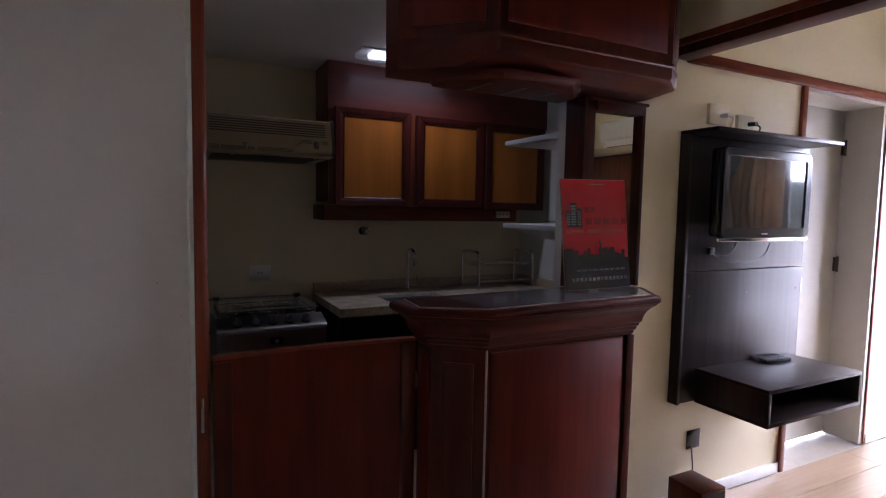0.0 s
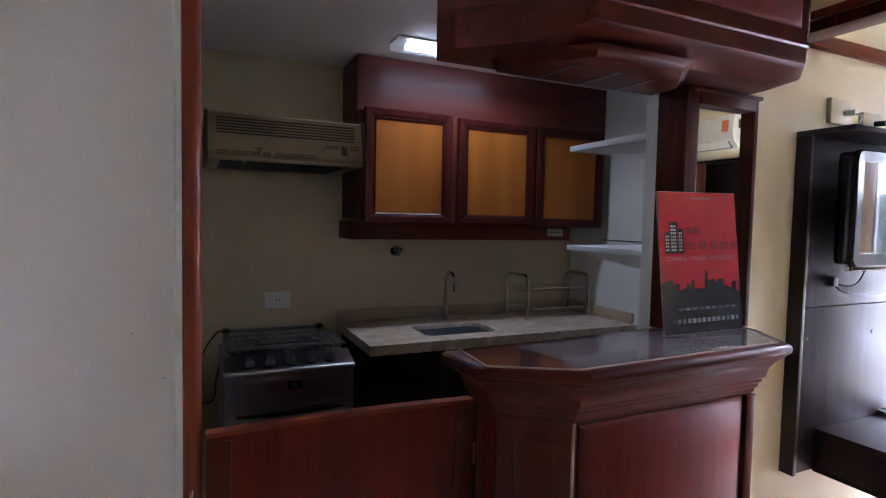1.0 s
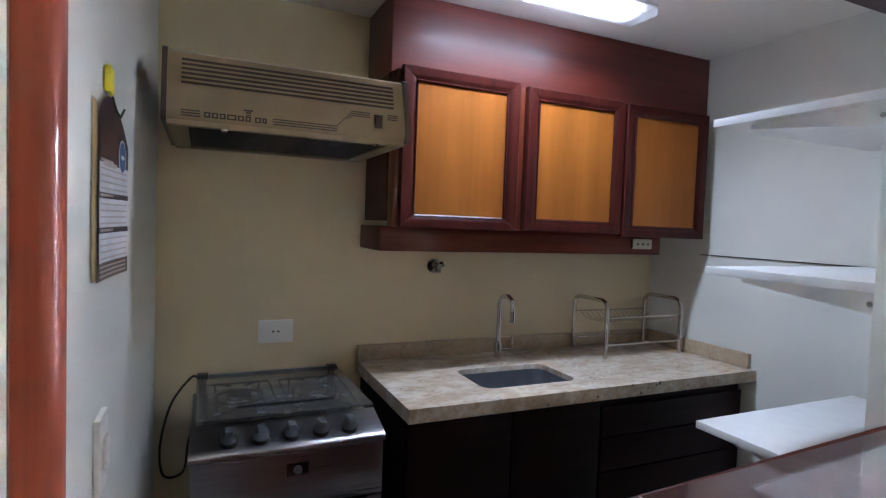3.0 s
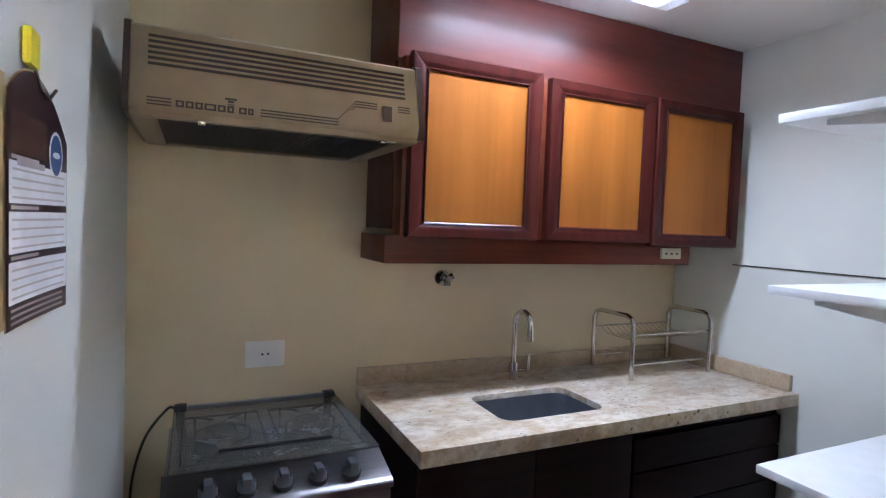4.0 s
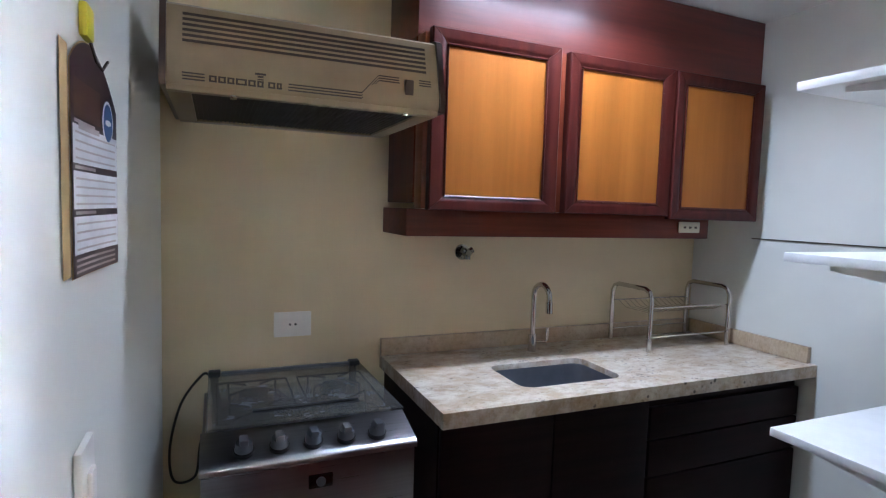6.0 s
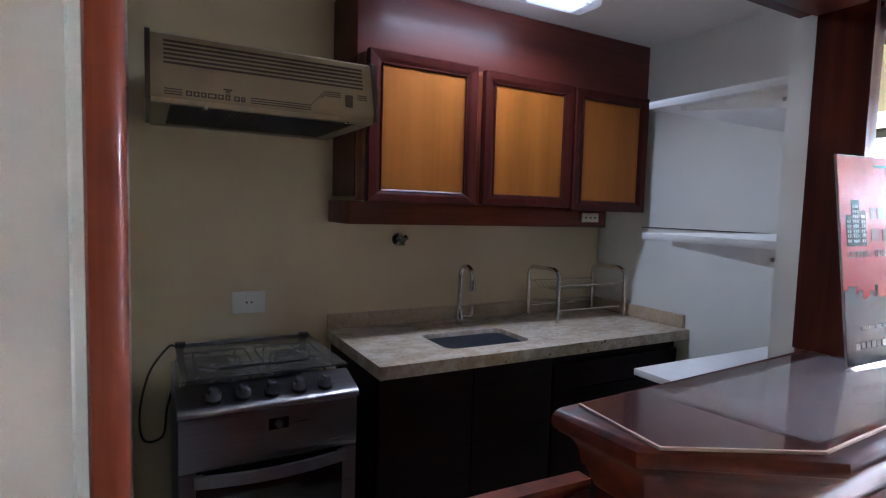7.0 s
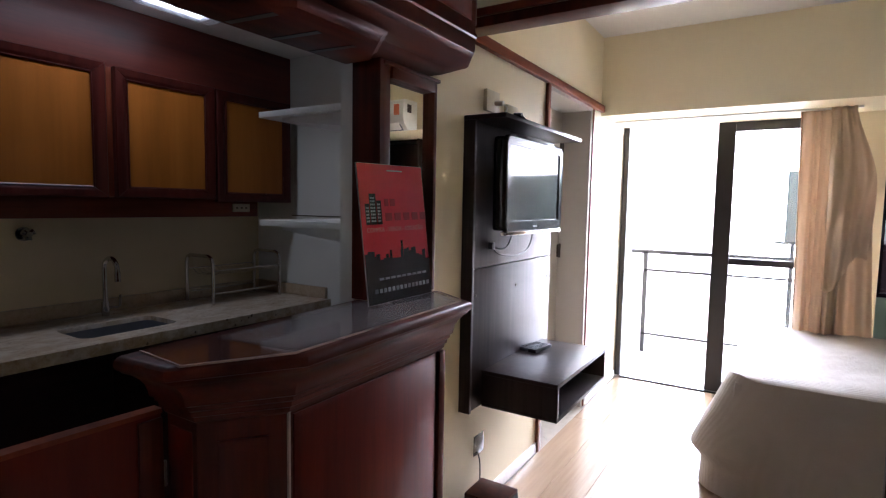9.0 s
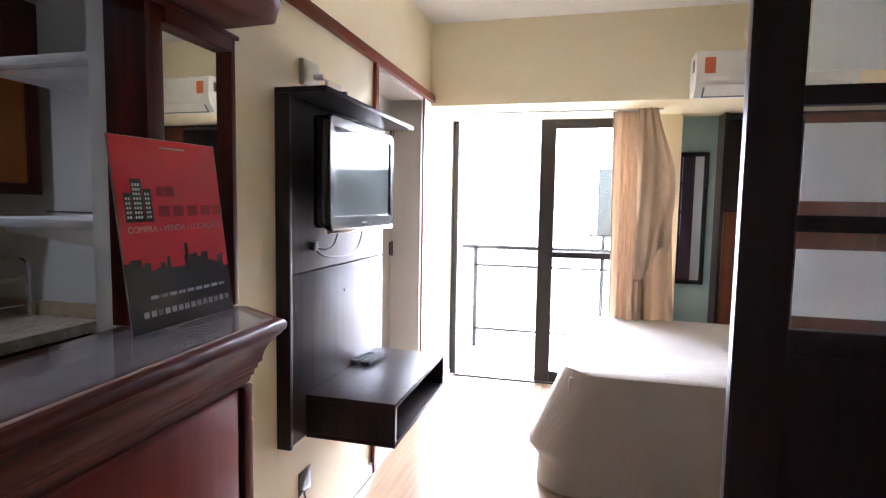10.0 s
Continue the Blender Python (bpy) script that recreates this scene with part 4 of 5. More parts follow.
def face_panel(name, a, b, z0, z1, out, material, parent, label=""):
    """A raised panel on the upright face from a to b."""
    a, b = Vector(a), Vector(b)
    d = (b - a).normalized()
    n = Vector((d.y, -d.x))
    k = 0.012
    outer = [(a, z0), (b, z0), (b, z1), (a, z1)]
    inner = [(a + d * k, z0 + k), (b - d * k, z0 + k), (b - d * k, z1 - k), (a + d * k, z1 - k)]
    rings = [[(*(p - n * 0.003), z) for p, z in outer], [(*(p + n * out * 0.4), z) for p, z in outer], [(*(p + n * out), z) for p, z in inner]]
    return part(name, loft(rings), material, parent, label)

def bar():
    b = thing("bar_counter", (2.1, 2.35, 0), "mahogany bar counter with chamfered corners and moulded edge", "bar counter")
    part("body", prism(BODY, 0, 0.965), MAHOGANY, b)
    part("plinth", moulded(BODY, FRONTS, [(0, 0.012), (0.09, 0.012), (0.10, 0.001)]), MAHOGANY, b)
    prof = [(0.945, 0.01), (0.952, 0.08), (0.962, 0.10), (0.966, 0.17), (0.978, 0.19), (0.983, 0.26), (0.993, 0.28), (0.998, 0.37),
            (1.010, 0.39), (1.026, 0.44), (1.042, 0.55), (1.056, 0.70), (1.066, 0.86), (1.0725, 0.90)]
    part("cornice", rolled(prof), MAHOGANY_X, b, "stepped mahogany moulding")
    part("top", rolled([(1.073, 0.92), (1.076, 0.97), (1.082, 0.995), (1.090, 1.0), (1.097, 0.98), (1.102, 0.92), (1.104, 0.85)]), MAHOGANY_X, b, "rounded polished top edge")
    ins = INLAY
    part("inlay", prism(ins, 1.1035, 1.1075), BAR_INLAY, b, "polished brown inlaid plate")
    edge = bmesh.new()
    wide = offset_poly(ins, [0.004] * 5 + [0.0] * 3)
    for i in range(5):
        p, q, s, t = ins[i], ins[(i + 1) % 8], wide[(i + 1) % 8], wide[i]
        vs = [edge.verts.new((x, y, z)) for z in (1.1036, 1.1079) for x, y in (p, q, s, t)]
        for f in ((0, 1, 2, 3), (4, 7, 6, 5), (0, 4, 5, 1), (1, 5, 6, 2), (2, 6, 7, 3), (3, 7, 4, 0)):
            edge.faces.new([vs[j] for j in f])
    part("inlay_edge", edge, PALE_EDGE, b, "thin pale border line")
    face_panel("front_panel", (1.805, 2.2253), (2.425, 2.2371), 0.12, 0.94, 0.010, PANEL_RED, b, "large red mahogany front panel")
    part("bead", B(1.787, 1.7925, 2.2185, 2.227, 0.10, 0.955, 0.002), PALE_EDGE, b, "worn pale corner bead")
    part("stile", B(2.438, 2.474, 2.224, 2.239, 0.10, 0.944, 0.003), MAHOGANY, b)
    c, e = Vector((1.64, 2.345)), Vector((1.790, 2.225))
    face_panel("corner_panel", c.lerp(e, 0.22), c.lerp(e, 0.78), 0.14, 0.90, 0.012, MAHOGANY, b)
    face_panel("side_panel", (1.64, 2.442), (1.64, 2.362), 0.14, 0.92, 0.008, PANEL_RED, b)
bar()

ac = prism([(1.735, 2.400), (1.770, 2.178), (2.50, 2.204), (2.585, 2.335), (2.585, 2.375), (2.33, 2.375), (2.30, 2.440)], 1.1078, 1.1118, 0.0006)
single("clear_sheet", ac, glass("clear_acrylic", (0.75, 0.78, 0.80), 0.03, 0.10), (2.2, 2.33, 1.1078), "clear acrylic sheet lying on the bar top", "sheet")

def bar_door():
    d = thing("bar_door", (1.27, 2.5, 0), "low mahogany half door closing the bar opening", "half door")
    x0, x1 = 0.948, 1.632
    n = 18
    def top(u):
        return 0.944 + 0.006 * math.sin(math.pi * u)
    outline = [(x0, 0.06), (x1, 0.06)] + [(x1 - (x1 - x0) * k / n, top(k / n)) for k in range(n + 1)]
    part("board", shape_y(outline, 2.468, 2.490), PANEL_RED, d)
    cap = loft([[(x0 + (x1 - x0) * k / n, y, top(1 - k / n) + z) for y, z in ((2.462, 0.001), (2.462, 0.012), (2.494, 0.012), (2.494, 0.001))] for k in range(n + 1)])
    part("top_rail", cap, RED_WOOD, d, "lighter worn top rail")
    part("stile", B(x1 - 0.055, x1, 2.460, 2.4675, 0.06, 0.936, 0.003), MAHOGANY, d)
    part("stile", B(x0, x0 + 0.055, 2.460, 2.4675, 0.06, 0.936, 0.003), MAHOGANY, d)
    for z in (0.3, 0.8):
        part("hinge", rod((x1 + 0.003, 2.464, z - 0.03), (x1 + 0.003, 2.464, z + 0.03), 0.005), GREY_METAL, d)
bar_door()

UPPER = [(1.54, 2.56), (1.54, 2.44), (1.79, 2.192), (2.575, 2.192), (2.725, 2.30), (2.725, 2.438), (2.333, 2.438), (2.333, 2.56)]

def upper_cabinet():
    u = thing("hanging_cabinet", (2.1, 2.4, 1.9), "mahogany cabinet hanging over the bar with vent slots", "cabinet")
    part("body", prism(UPPER, 2.0, HALL_CEIL - 0.002), MAHOGANY, u)
    part("base_moulding", moulded(UPPER, (2, 3, 4), [(1.8965, -0.100), (1.899, -0.094), (1.928, -0.022), (1.931, -0.012), (1.938, -0.003), (1.948, 0.0), (1.984, 0.0), (1.989, 0.005), (1.9995, 0.005)]), MAHOGANY_X, u, "tapering mahogany lower edge")
    face_panel("front_panel", (1.82, 2.192), (2.54, 2.192), 2.035, 2.43, 0.010, PANEL_RED, u)
    a, e = Vector((1.54, 2.44)), Vector((1.79, 2.192))
    face_panel("corner_panel", a.lerp(e, 0.14), a.lerp(e, 0.86), 2.035, 2.43, 0.010, PANEL_RED, u)
    face_panel("corner_panel", (2.598, 2.2086), (2.704, 2.2849), 2.035, 2.43, 0.008, MAHOGANY, u)
    TRAY = [(1.69, 2.487), (1.69, 2.425), (1.845, 2.250), (2.140, 2.250), (2.27, 2.39), (2.27, 2.487)]
    t = part("vent_tray", moulded(TRAY, (0, 1, 2, 3, 4), [(1.868, -0.004), (1.8705, 0.0), (1.880, 0.004), (1.890, 0.012), (1.8975, 0.024)]), MAHOGANY_X, u, "reddish tray with dark slots")
    for x, y in ((1.834, 2.395), (1.982, 2.402), (2.12, 2.405)):
        s = bmesh.new()
        B(-0.010, 0.010, -0.078, 0.078, 1.8664, 1.8695, bm=s)
        s.transform(Matrix.Translation((x, y, 0)) @ Matrix.Rotation(radians(6), 4, "Z"))
        part("slot", s, BLACK_PLASTIC, t, "dark slot")
upper_cabinet()

# mirrored post on the end of the wall
def mirror_post():
    m = thing("wall_mirror", (2.5, 2.42, 1.105), "tall narrow mirror in a mahogany frame", "mirror")
    z0, z1 = 1.106, 1.884
    part("side", B(2.336, 2.352, 2.402, 2.520, z0, 1.896), MAHOGANY, m)
    part("stile", B(2.353, 2.398, 2.409, 2.4395, z0, z1, 0.003), MAHOGANY, m)
    part("stile", B(2.655, 2.675, 2.404, 2.4395, z0, z1, 0.003), MAHOGANY, m)
    part("rail", B(2.3985, 2.6545, 2.400, 2.4395, 1.842, z1, 0.003), MAHOGANY_X, m)
    part("crown", B(2.353, 2.686, 2.396, 2.4395, z1 - 0.004, z1 + 0.009, 0.004), MAHOGANY_X, m)
    part("glass", B(2.3985, 2.6545, 2.430, 2.4385, z0, 1.8415), MIRROR, m, "clear mirror glass")
    part("bead", B(2.3986, 2.4025, 2.416, 2.4298, z0, 1.8414), PALE_EDGE, m)
mirror_post()

def lettering(body, size, parent, m, material):
    cu = bpy.data.curves.new("lettering", "FONT")
    cu.body, cu.size, cu.extrude, cu.align_x = body, size, 0.0004, "CENTER"
    ob = bpy.data.objects.new("lettering", cu)
    me = bpy.data.meshes.new_from_object(ob)
    bpy.data.objects.remove(ob)
    me.transform(m)
    bm = bmesh.new()
    bm.from_mesh(me)
    return part("lettering", bm, material, parent)

def sign():
    s = thing("sign_board", (2.41, 2.37, 1.108), "red and black printed advertising board leaning on the mirror", "sign")
    M = Matrix.Translation((2.224, 2.350, 1.1125)) @ Matrix.Rotation(radians(-2.6), 4, "Z") @ Matrix.Rotation(radians(-6.6), 4, "X") @ Matrix.Rotation(radians(-1.0), 4, "Y")
    w, h = 0.330, 0.446
    def put(bm):
        bm.transform(M)
        return bm
    def flat(x0, x1, z0, z1, k=1, bm=None):
        return B(x0, x1, -0.0006 * k, 0.0002, z0, z1, bm=bm)
    part("board", put(B(0, w, 0, 0.004, 0, h)), PALE_PRINT, s)
    part("red_field", put(flat(0.001, w - 0.001, 0.125, h - 0.001)), RED_PRINT, s, "glossy red upper field")
    part("black_field", put(flat(0.001, w - 0.001, 0.001, 0.125)), BLACK_PRINT, s, "black lower field")
    rng = random.Random(5)
    city, x = bmesh.new(), 0.002
    while x < w - 0.02:
        wd = rng.uniform(0.007, 0.018)
        flat(x, min(x + wd, w - 0.002), 0.12, 0.135 + rng.uniform(0, 0.035), 2, bm=city)
        x += wd
    flat(0.18, 0.19, 0.12, 0.195, 2, bm=city)
    tagged(part("skyline", put(city), BLACK_PRINT, s), kind="stuff")
    # emblem: three towers with pale windows
    for x0, x1, z1 in ((0.022, 0.042, 0.318), (0.044, 0.074, 0.350), (0.076, 0.098, 0.328)):
        tw = part("tower", put(flat(x0, x1, 0.252, z1, 2)), BLACK_PRINT, s)
        win = bmesh.new()
        z = 0.26
        while z < z1 - 0.008:
            xx = x0 + 0.003
            while xx < x1 - 0.005:
                flat(xx, xx + 0.005, z, z + 0.006, 3, bm=win)
                xx += 0.0075
            z += 0.0105
        part("tower_windows", put(win), PALE_PRINT, tw)
    for x0, x1, z0, z1 in ((0.115, 0.135, 0.310, 0.334), (0.143, 0.168, 0.310, 0.334)) + tuple((0.115 + 0.046 * k, 0.147 + 0.046 * k, 0.262, 0.288) for k in range(5)):
        part("name_bar", put(flat(x0, x1, z0, z1, 2)), NAME_PRINT, s)
    lettering("COMPRA - VENDA - LOCAÇÃO", 0.0205, s, M @ Matrix.Translation((w / 2, -0.0008, 0.228)) @ Matrix.Rotation(radians(90), 4, "X"), PINK_PRINT)
    ln = bmesh.new()
    for k in range(9):
        flat(0.06 + 0.028 * k, 0.06 + 0.028 * k + 0.022, 0.074, 0.082, 2, bm=ln)
    flat(0.14, 0.22, h - 0.022, h - 0.018, 2, bm=ln)
    tagged(part("print_line", put(ln), SMALL_PRINT, s), kind="stuff")
    ad = bmesh.new()
    for k in range(14):
        flat(0.035 + 0.0205 * k, 0.035 + 0.0205 * k + 0.0145, 0.034, 0.048, 2, bm=ad)
    tagged(part("address_bar", put(ad), SMALL_PRINT, s), kind="stuff")
sign()

# ---- television corner ----
def tv_panel():
    p = thing("media_wall_unit", (3.4, FRONT, 0.53), "dark espresso laminate television panel fixed to the wall", "wall unit")
    x0, x1, yf = 2.955, 3.875, 2.398
    part("lower_board", B(x0, x1, yf, FRONT - 0.001, 0.53, 1.154, 0.0015), ESPRESSO, p)
    part("upper_board", B(x0, x1, yf, FRONT - 0.001, 1.159, 1.785, 0.0015), ESPRESSO, p)
    part("side_board", B(x0 - 0.018, x0 - 0.0005, 2.385, FRONT - 0.001, 0.53, 1.785, 0.0015), ESPRESSO, p)
    part("top_shelf", B(x0 - 0.018, x1 + 0.02, 2.245, FRONT - 0.001, 1.786, 1.804, 0.0015), ESPRESSO, p, "narrow dark top shelf")
    for x in (x0 + 0.04, (x0 + x1) / 2, x1 - 0.04):
        part("screw", rod((x, yf + 0.001, 1.04), (x, yf - 0.003, 1.04), 0.006), GREY_METAL, p)
    c = thing("floating_console", (3.43, 2.2, 0.545), "dark open-fronted floating console shelf", "console")
    a0, a1, y0, y1, z0, z1 = 3.072, 3.788, 2.040, 2.397, 0.524, 0.69
    part("top_board", B(a0, a1, y0, y1, z1 - 0.018, z1, 0.0015), ESPRESSO, c)
    part("bottom_board", B(a0, a1, y0, y1, z0, z0 + 0.018, 0.0015), ESPRESSO, c)
    part("end_board", B(a0, a0 + 0.018, y0, y1, z0 + 0.0185, z1 - 0.0185, 0.001), ESPRESSO, c)
    part("end_board", B(a1 - 0.018, a1, y0, y1, z0 + 0.0185, z1 - 0.0185, 0.001), ESPRESSO, c)
    part("back_board", B(a0 + 0.019, a1 - 0.019, y1 - 0.012, y1, z0 + 0.0185, z1 - 0.0185), ESPRESSO, c)
    tv = thing("television", (3.34, 2.33, 1.3), "black flat television with a silver lower edge", "television")
    t0, t1, f, zb, zt = 3.025, 3.70, 2.285, 1.305, 1.735
    part("cabinet", B(t0 + 0.008, t1 - 0.008, f + 0.010, f + 0.065, zb + 0.018, zt - 0.008, 0.02, segs=4), TV_BLACK, tv)
    def rounded_rect(x0, x1, z0, z1, rad, y):
        pts = []
        for cx, cz, a in ((x1 - rad, z1 - rad, 0), (x0 + rad, z1 - rad, 90), (x0 + rad, z0 + rad, 180), (x1 - rad, z0 + rad, 270)):
            pts += [(cx + rad * math.cos(radians(a + 15 * k)), y, cz + rad * math.sin(radians(a + 15 * k))) for k in range(7)]
        return pts
    fr = bmesh.new()
    rings = [[fr.verts.new(p) for p in rounded_rect(*q)] for q in (
        (t0 + 0.002, t1 - 0.002, zb + 0.010, zt - 0.002, 0.035, f + 0.012), (t0 + 0.002, t1 - 0.002, zb + 0.010, zt - 0.002, 0.035, f - 0.002),
        (t0 + 0.008, t1 - 0.008, zb + 0.016, zt - 0.008, 0.030, f - 0.008), (t0 + 0.044, t1 - 0.044, zb + 0.060, zt - 0.042, 0.008, f - 0.007),
        (t0 + 0.047, t1 - 0.047, zb + 0.063, zt - 0.045, 0.006, f + 0.001))]
    for p, q in zip(rings, rings[1:]):
        for k in range(28):
            fr.faces.new([p[k], p[(k + 1) % 28], q[(k + 1) % 28], q[k]])
    part("bezel", fr, TV_BLACK, tv)
    part("screen", B(t0 + 0.047, t1 - 0.047, f - 0.001, f + 0.0035, zb + 0.06, zt - 0.038), SCREEN, tv, "dark glossy screen")
    part("lower_edge", B(t0 + 0.006, t1 - 0.006, f - 0.007, f + 0.02, zb - 0.002, zb + 0.013, 0.004), CHROME, tv, "silver lower edge")
    part("badge", B(3.32, 3.365, f - 0.0095, f - 0.0078, zb + 0.03, zb + 0.038), PALE_PRINT, tv)
    part("wall_mount", B(3.25, 3.45, f + 0.066, 2.397, 1.45, 1.62), GREY_METAL, tv)
    part("cable", tube(curve_pts([(3.12, 2.39, 1.25), (3.15, 2.37, 1.215), (3.25, 2.36, 1.20), (3.38, 2.36, 1.20), (3.5, 2.37, 1.23), (3.55, 2.37, 1.31)], 30), 0.0035), BLACK_PLASTIC, tv, smooth=True)
    part("cable", tube(curve_pts([(3.12, 2.39, 1.25), (3.17, 2.365, 1.235), (3.23, 2.36, 1.25), (3.26, 2.35, 1.31)], 18), 0.0035), BLACK_PLASTIC, tv, smooth=True)
    part("plug", B(3.10, 3.13, 2.375, 2.3975, 1.235, 1.268, 0.004), BLACK_PLASTIC, tv)
tv_panel()

def remote(x, y, ang, label, mat, l=0.17):
    r = thing("remote_control", (x, y, 0.69), label, "remote control", "remotes on the console")
    M = Matrix.Translation((x, y, 0.6905)) @ Matrix.Rotation(radians(ang), 4, "Z")
    b = B(-l / 2, l / 2, -0.023, 0.023, 0, 0.020, 0.005)
    b.transform(M)
    part("case", b, mat, r)
    keys = bmesh.new()
    for i in range(7):
        for j in range(3):
            B(-l / 2 + 0.02 + 0.019 * i, -l / 2 + 0.030 + 0.019 * i, -0.016 + 0.012 * j, -0.008 + 0.012 * j, 0.0195, 0.0225, bm=keys)
    keys.transform(M)
    part("keys", keys, REMOTE_GREY if mat is REMOTE_DARK else REMOTE_DARK, r, "rows of small keys")
remote(3.555, 2.315, -6, "black remote control lying on the console", REMOTE_DARK)
remote(3.555, 2.368, -16, "grey remote control beside a black one", REMOTE_GREY, 0.15)

for x, z, w, h in ((3.166, 1.898, 0.125, 0.095), (3.37, 1.876, 0.12, 0.072)):
    o = thing("tv_outlet", (x, FRONT, z), "cream wall outlet with a plugged cable", "socket", "outlets above the panel")
    part("plate", B(x - w / 2, x + w / 2, FRONT - 0.02, FRONT - 0.0005, z - h / 2, z + h / 2, 0.004), PLASTIC_CREAM, o)
    part("plug", rod((x + 0.02, FRONT - 0.02, z - 0.005), (x + 0.02, FRONT - 0.06, z - 0.008), 0.011), PLASTIC_WHITE if h > 0.09 else BLACK_PLASTIC, o)
    part("cable", tube(curve_pts([(x + 0.02, FRONT - 0.055, z - 0.008), (x + 0.035, FRONT - 0.07, z - 0.03), (x + 0.02, FRONT - 0.05, 1.80)], 10), 0.004), PLASTIC_WHITE if h > 0.09 else BLACK_PLASTIC, o)

fo = thing("low_outlet", (3.105, FRONT, 0.33), "black open wall box with loose wires", "socket")
part("box", B(3.085, 3.18, FRONT - 0.004, FRONT - 0.0005, 0.268, 0.362, 0.001), TV_BLACK, fo)
part("wire", tube(curve_pts([(3.12, FRONT - 0.006, 0.28), (3.095, FRONT - 0.03, 0.25), (3.11, FRONT - 0.025, 0.19), (3.10, FRONT - 0.03, 0.12), (3.08, FRONT - 0.05, 0.03)], 20), 0.003), GREY_METAL, fo, smooth=True)

def speaker():
    s = thing("loudspeaker", (2.98, 2.25, 0), "small wooden loudspeaker box standing on the floor", "loudspeaker")
    part("box", B(2.90, 3.06, 2.20, 2.38, 0.002, 0.20, 0.006), MAHOGANY, s)
    part("front", B(2.912, 3.048, 2.194, 2.1995, 0.012, 0.188), ESPRESSO, s)
    part("cone", rod((2.98, 2.1935, 0.11), (2.98, 2.188, 0.11), 0.05, segs=28, r2=0.055), KNOB, s, "grey round driver")
    part("dust_cap", rod((2.98, 2.188, 0.11), (2.98, 2.184, 0.11), 0.018, segs=20), BLACK_PLASTIC, s)
speaker()

# ---- bedroom ----
def bed():
    b = thing("bed", (4.85, 0.55, 0), "bed covered by a white striped bedspread reaching low", "bed")
    x0, x1, y0, y1, zt = 3.90, 5.36, -0.45, 1.46, 0.605
    part("mattress", B(x0 + 0.01, x1 - 0.01, y0, y1 - 0.01, 0.06, zt - 0.01, 0.04), LINEN, b)
    part("base", B(x0 + 0.05, x1 - 0.05, y0, y1 - 0.05, 0, 0.058), ESPRESSO, b)
    def outline(s):
        """Point and outward way at s along three free sides, from the head of one side round the foot."""
        r, a, c = 0.16, y1 - y0 - 0.16, x1 - x0 - 0.32
        arc = math.pi * r / 2
        L = 2 * a + 2 * arc + c
        t = s * L
        if t < a:
            return x0, y0 + t, -1, 0
        t -= a
        if t < arc:
            k = t / r
            return x0 + r - r * math.cos(k), y1 - r + r * math.sin(k), -math.cos(k), math.sin(k)
        t -= arc
        if t < c:
            return x0 + r + t, y1, 0, 1
        t -= c
        if t < arc:
            k = t / r
            return x1 - r + r * math.sin(k), y1 - r + r * math.cos(k), math.sin(k), math.cos(k)
        t -= arc
        return x1, y1 - r - t, 1, 0
    def skirt(u, w):
        x, y, nx, ny = outline(u)
        near, far = math.exp(-((u - 0.385) / 0.026) ** 2), math.exp(-((u - 0.635) / 0.04) ** 2)
        hang = min(1.0, w / 0.64) ** 0.85
        ear = hang if w < 0.64 else max(0.55, 1 - 4.5 * (w - 0.64))
        fold = 0.016 * math.sin(u * 52 + 2 * math.sin(u * 19)) + 0.03 * noise.noise(Vector((u * 22, w * 0.8, 0.7)))
        wave = 0.006 * noise.noise(Vector((u * 40, w * 5, 3.1)))
        d = 0.012 + hang * (0.035 + 0.07 * far) + 0.125 * near * ear + 1.5 * fold * hang + wave * min(1, w * 6)
        z = zt + 0.006 - 0.585 * w - 0.02 * (1 - math.cos(min(1, w * 8) * math.pi / 2))
        return Vector((x + nx * d, y + ny * d, max(0.012, z)))
    sk = grid(220, 40, skirt)
    part("cover_skirt", sk, LINEN, b, smooth=True)
    def top(u, w):
        x, y = x0 - 0.012 + (x1 - x0 + 0.024) * u, y0 + (y1 + 0.012 - y0) * w
        e = min(u, 1 - u, (1 - w) * 1.8) * (x1 - x0)
        k = 0.003 * math.sin(9 * x + 4 * y) + 0.007 * noise.noise(Vector((x * 4, y * 9, 0.3))) + 0.003 * noise.noise(Vector((x * 11 + y * 7, y * 24, 1.3)))
        return Vector((x, y, zt + 0.006 + 0.022 * min(1, e / 0.12) ** 0.5 + k * min(1, e / 0.1)))
    def rounded(u, w):
        p = top(u, w)
        r = 0.16
        cx, cy = min(max(p.x, x0 + r), x1 - r), min(p.y, y1 - r)
        v = Vector((p.x - cx, p.y - cy))
        if v.length > r + 0.012 and p.y > y1 - r:
            v = v.normalized() * (r + 0.012)
            p.x, p.y = cx + v.x, cy + v.y
        return p
    part("cover_top", grid(90, 110, rounded), LINEN, b, "slightly wrinkled striped top", smooth=True)
bed()

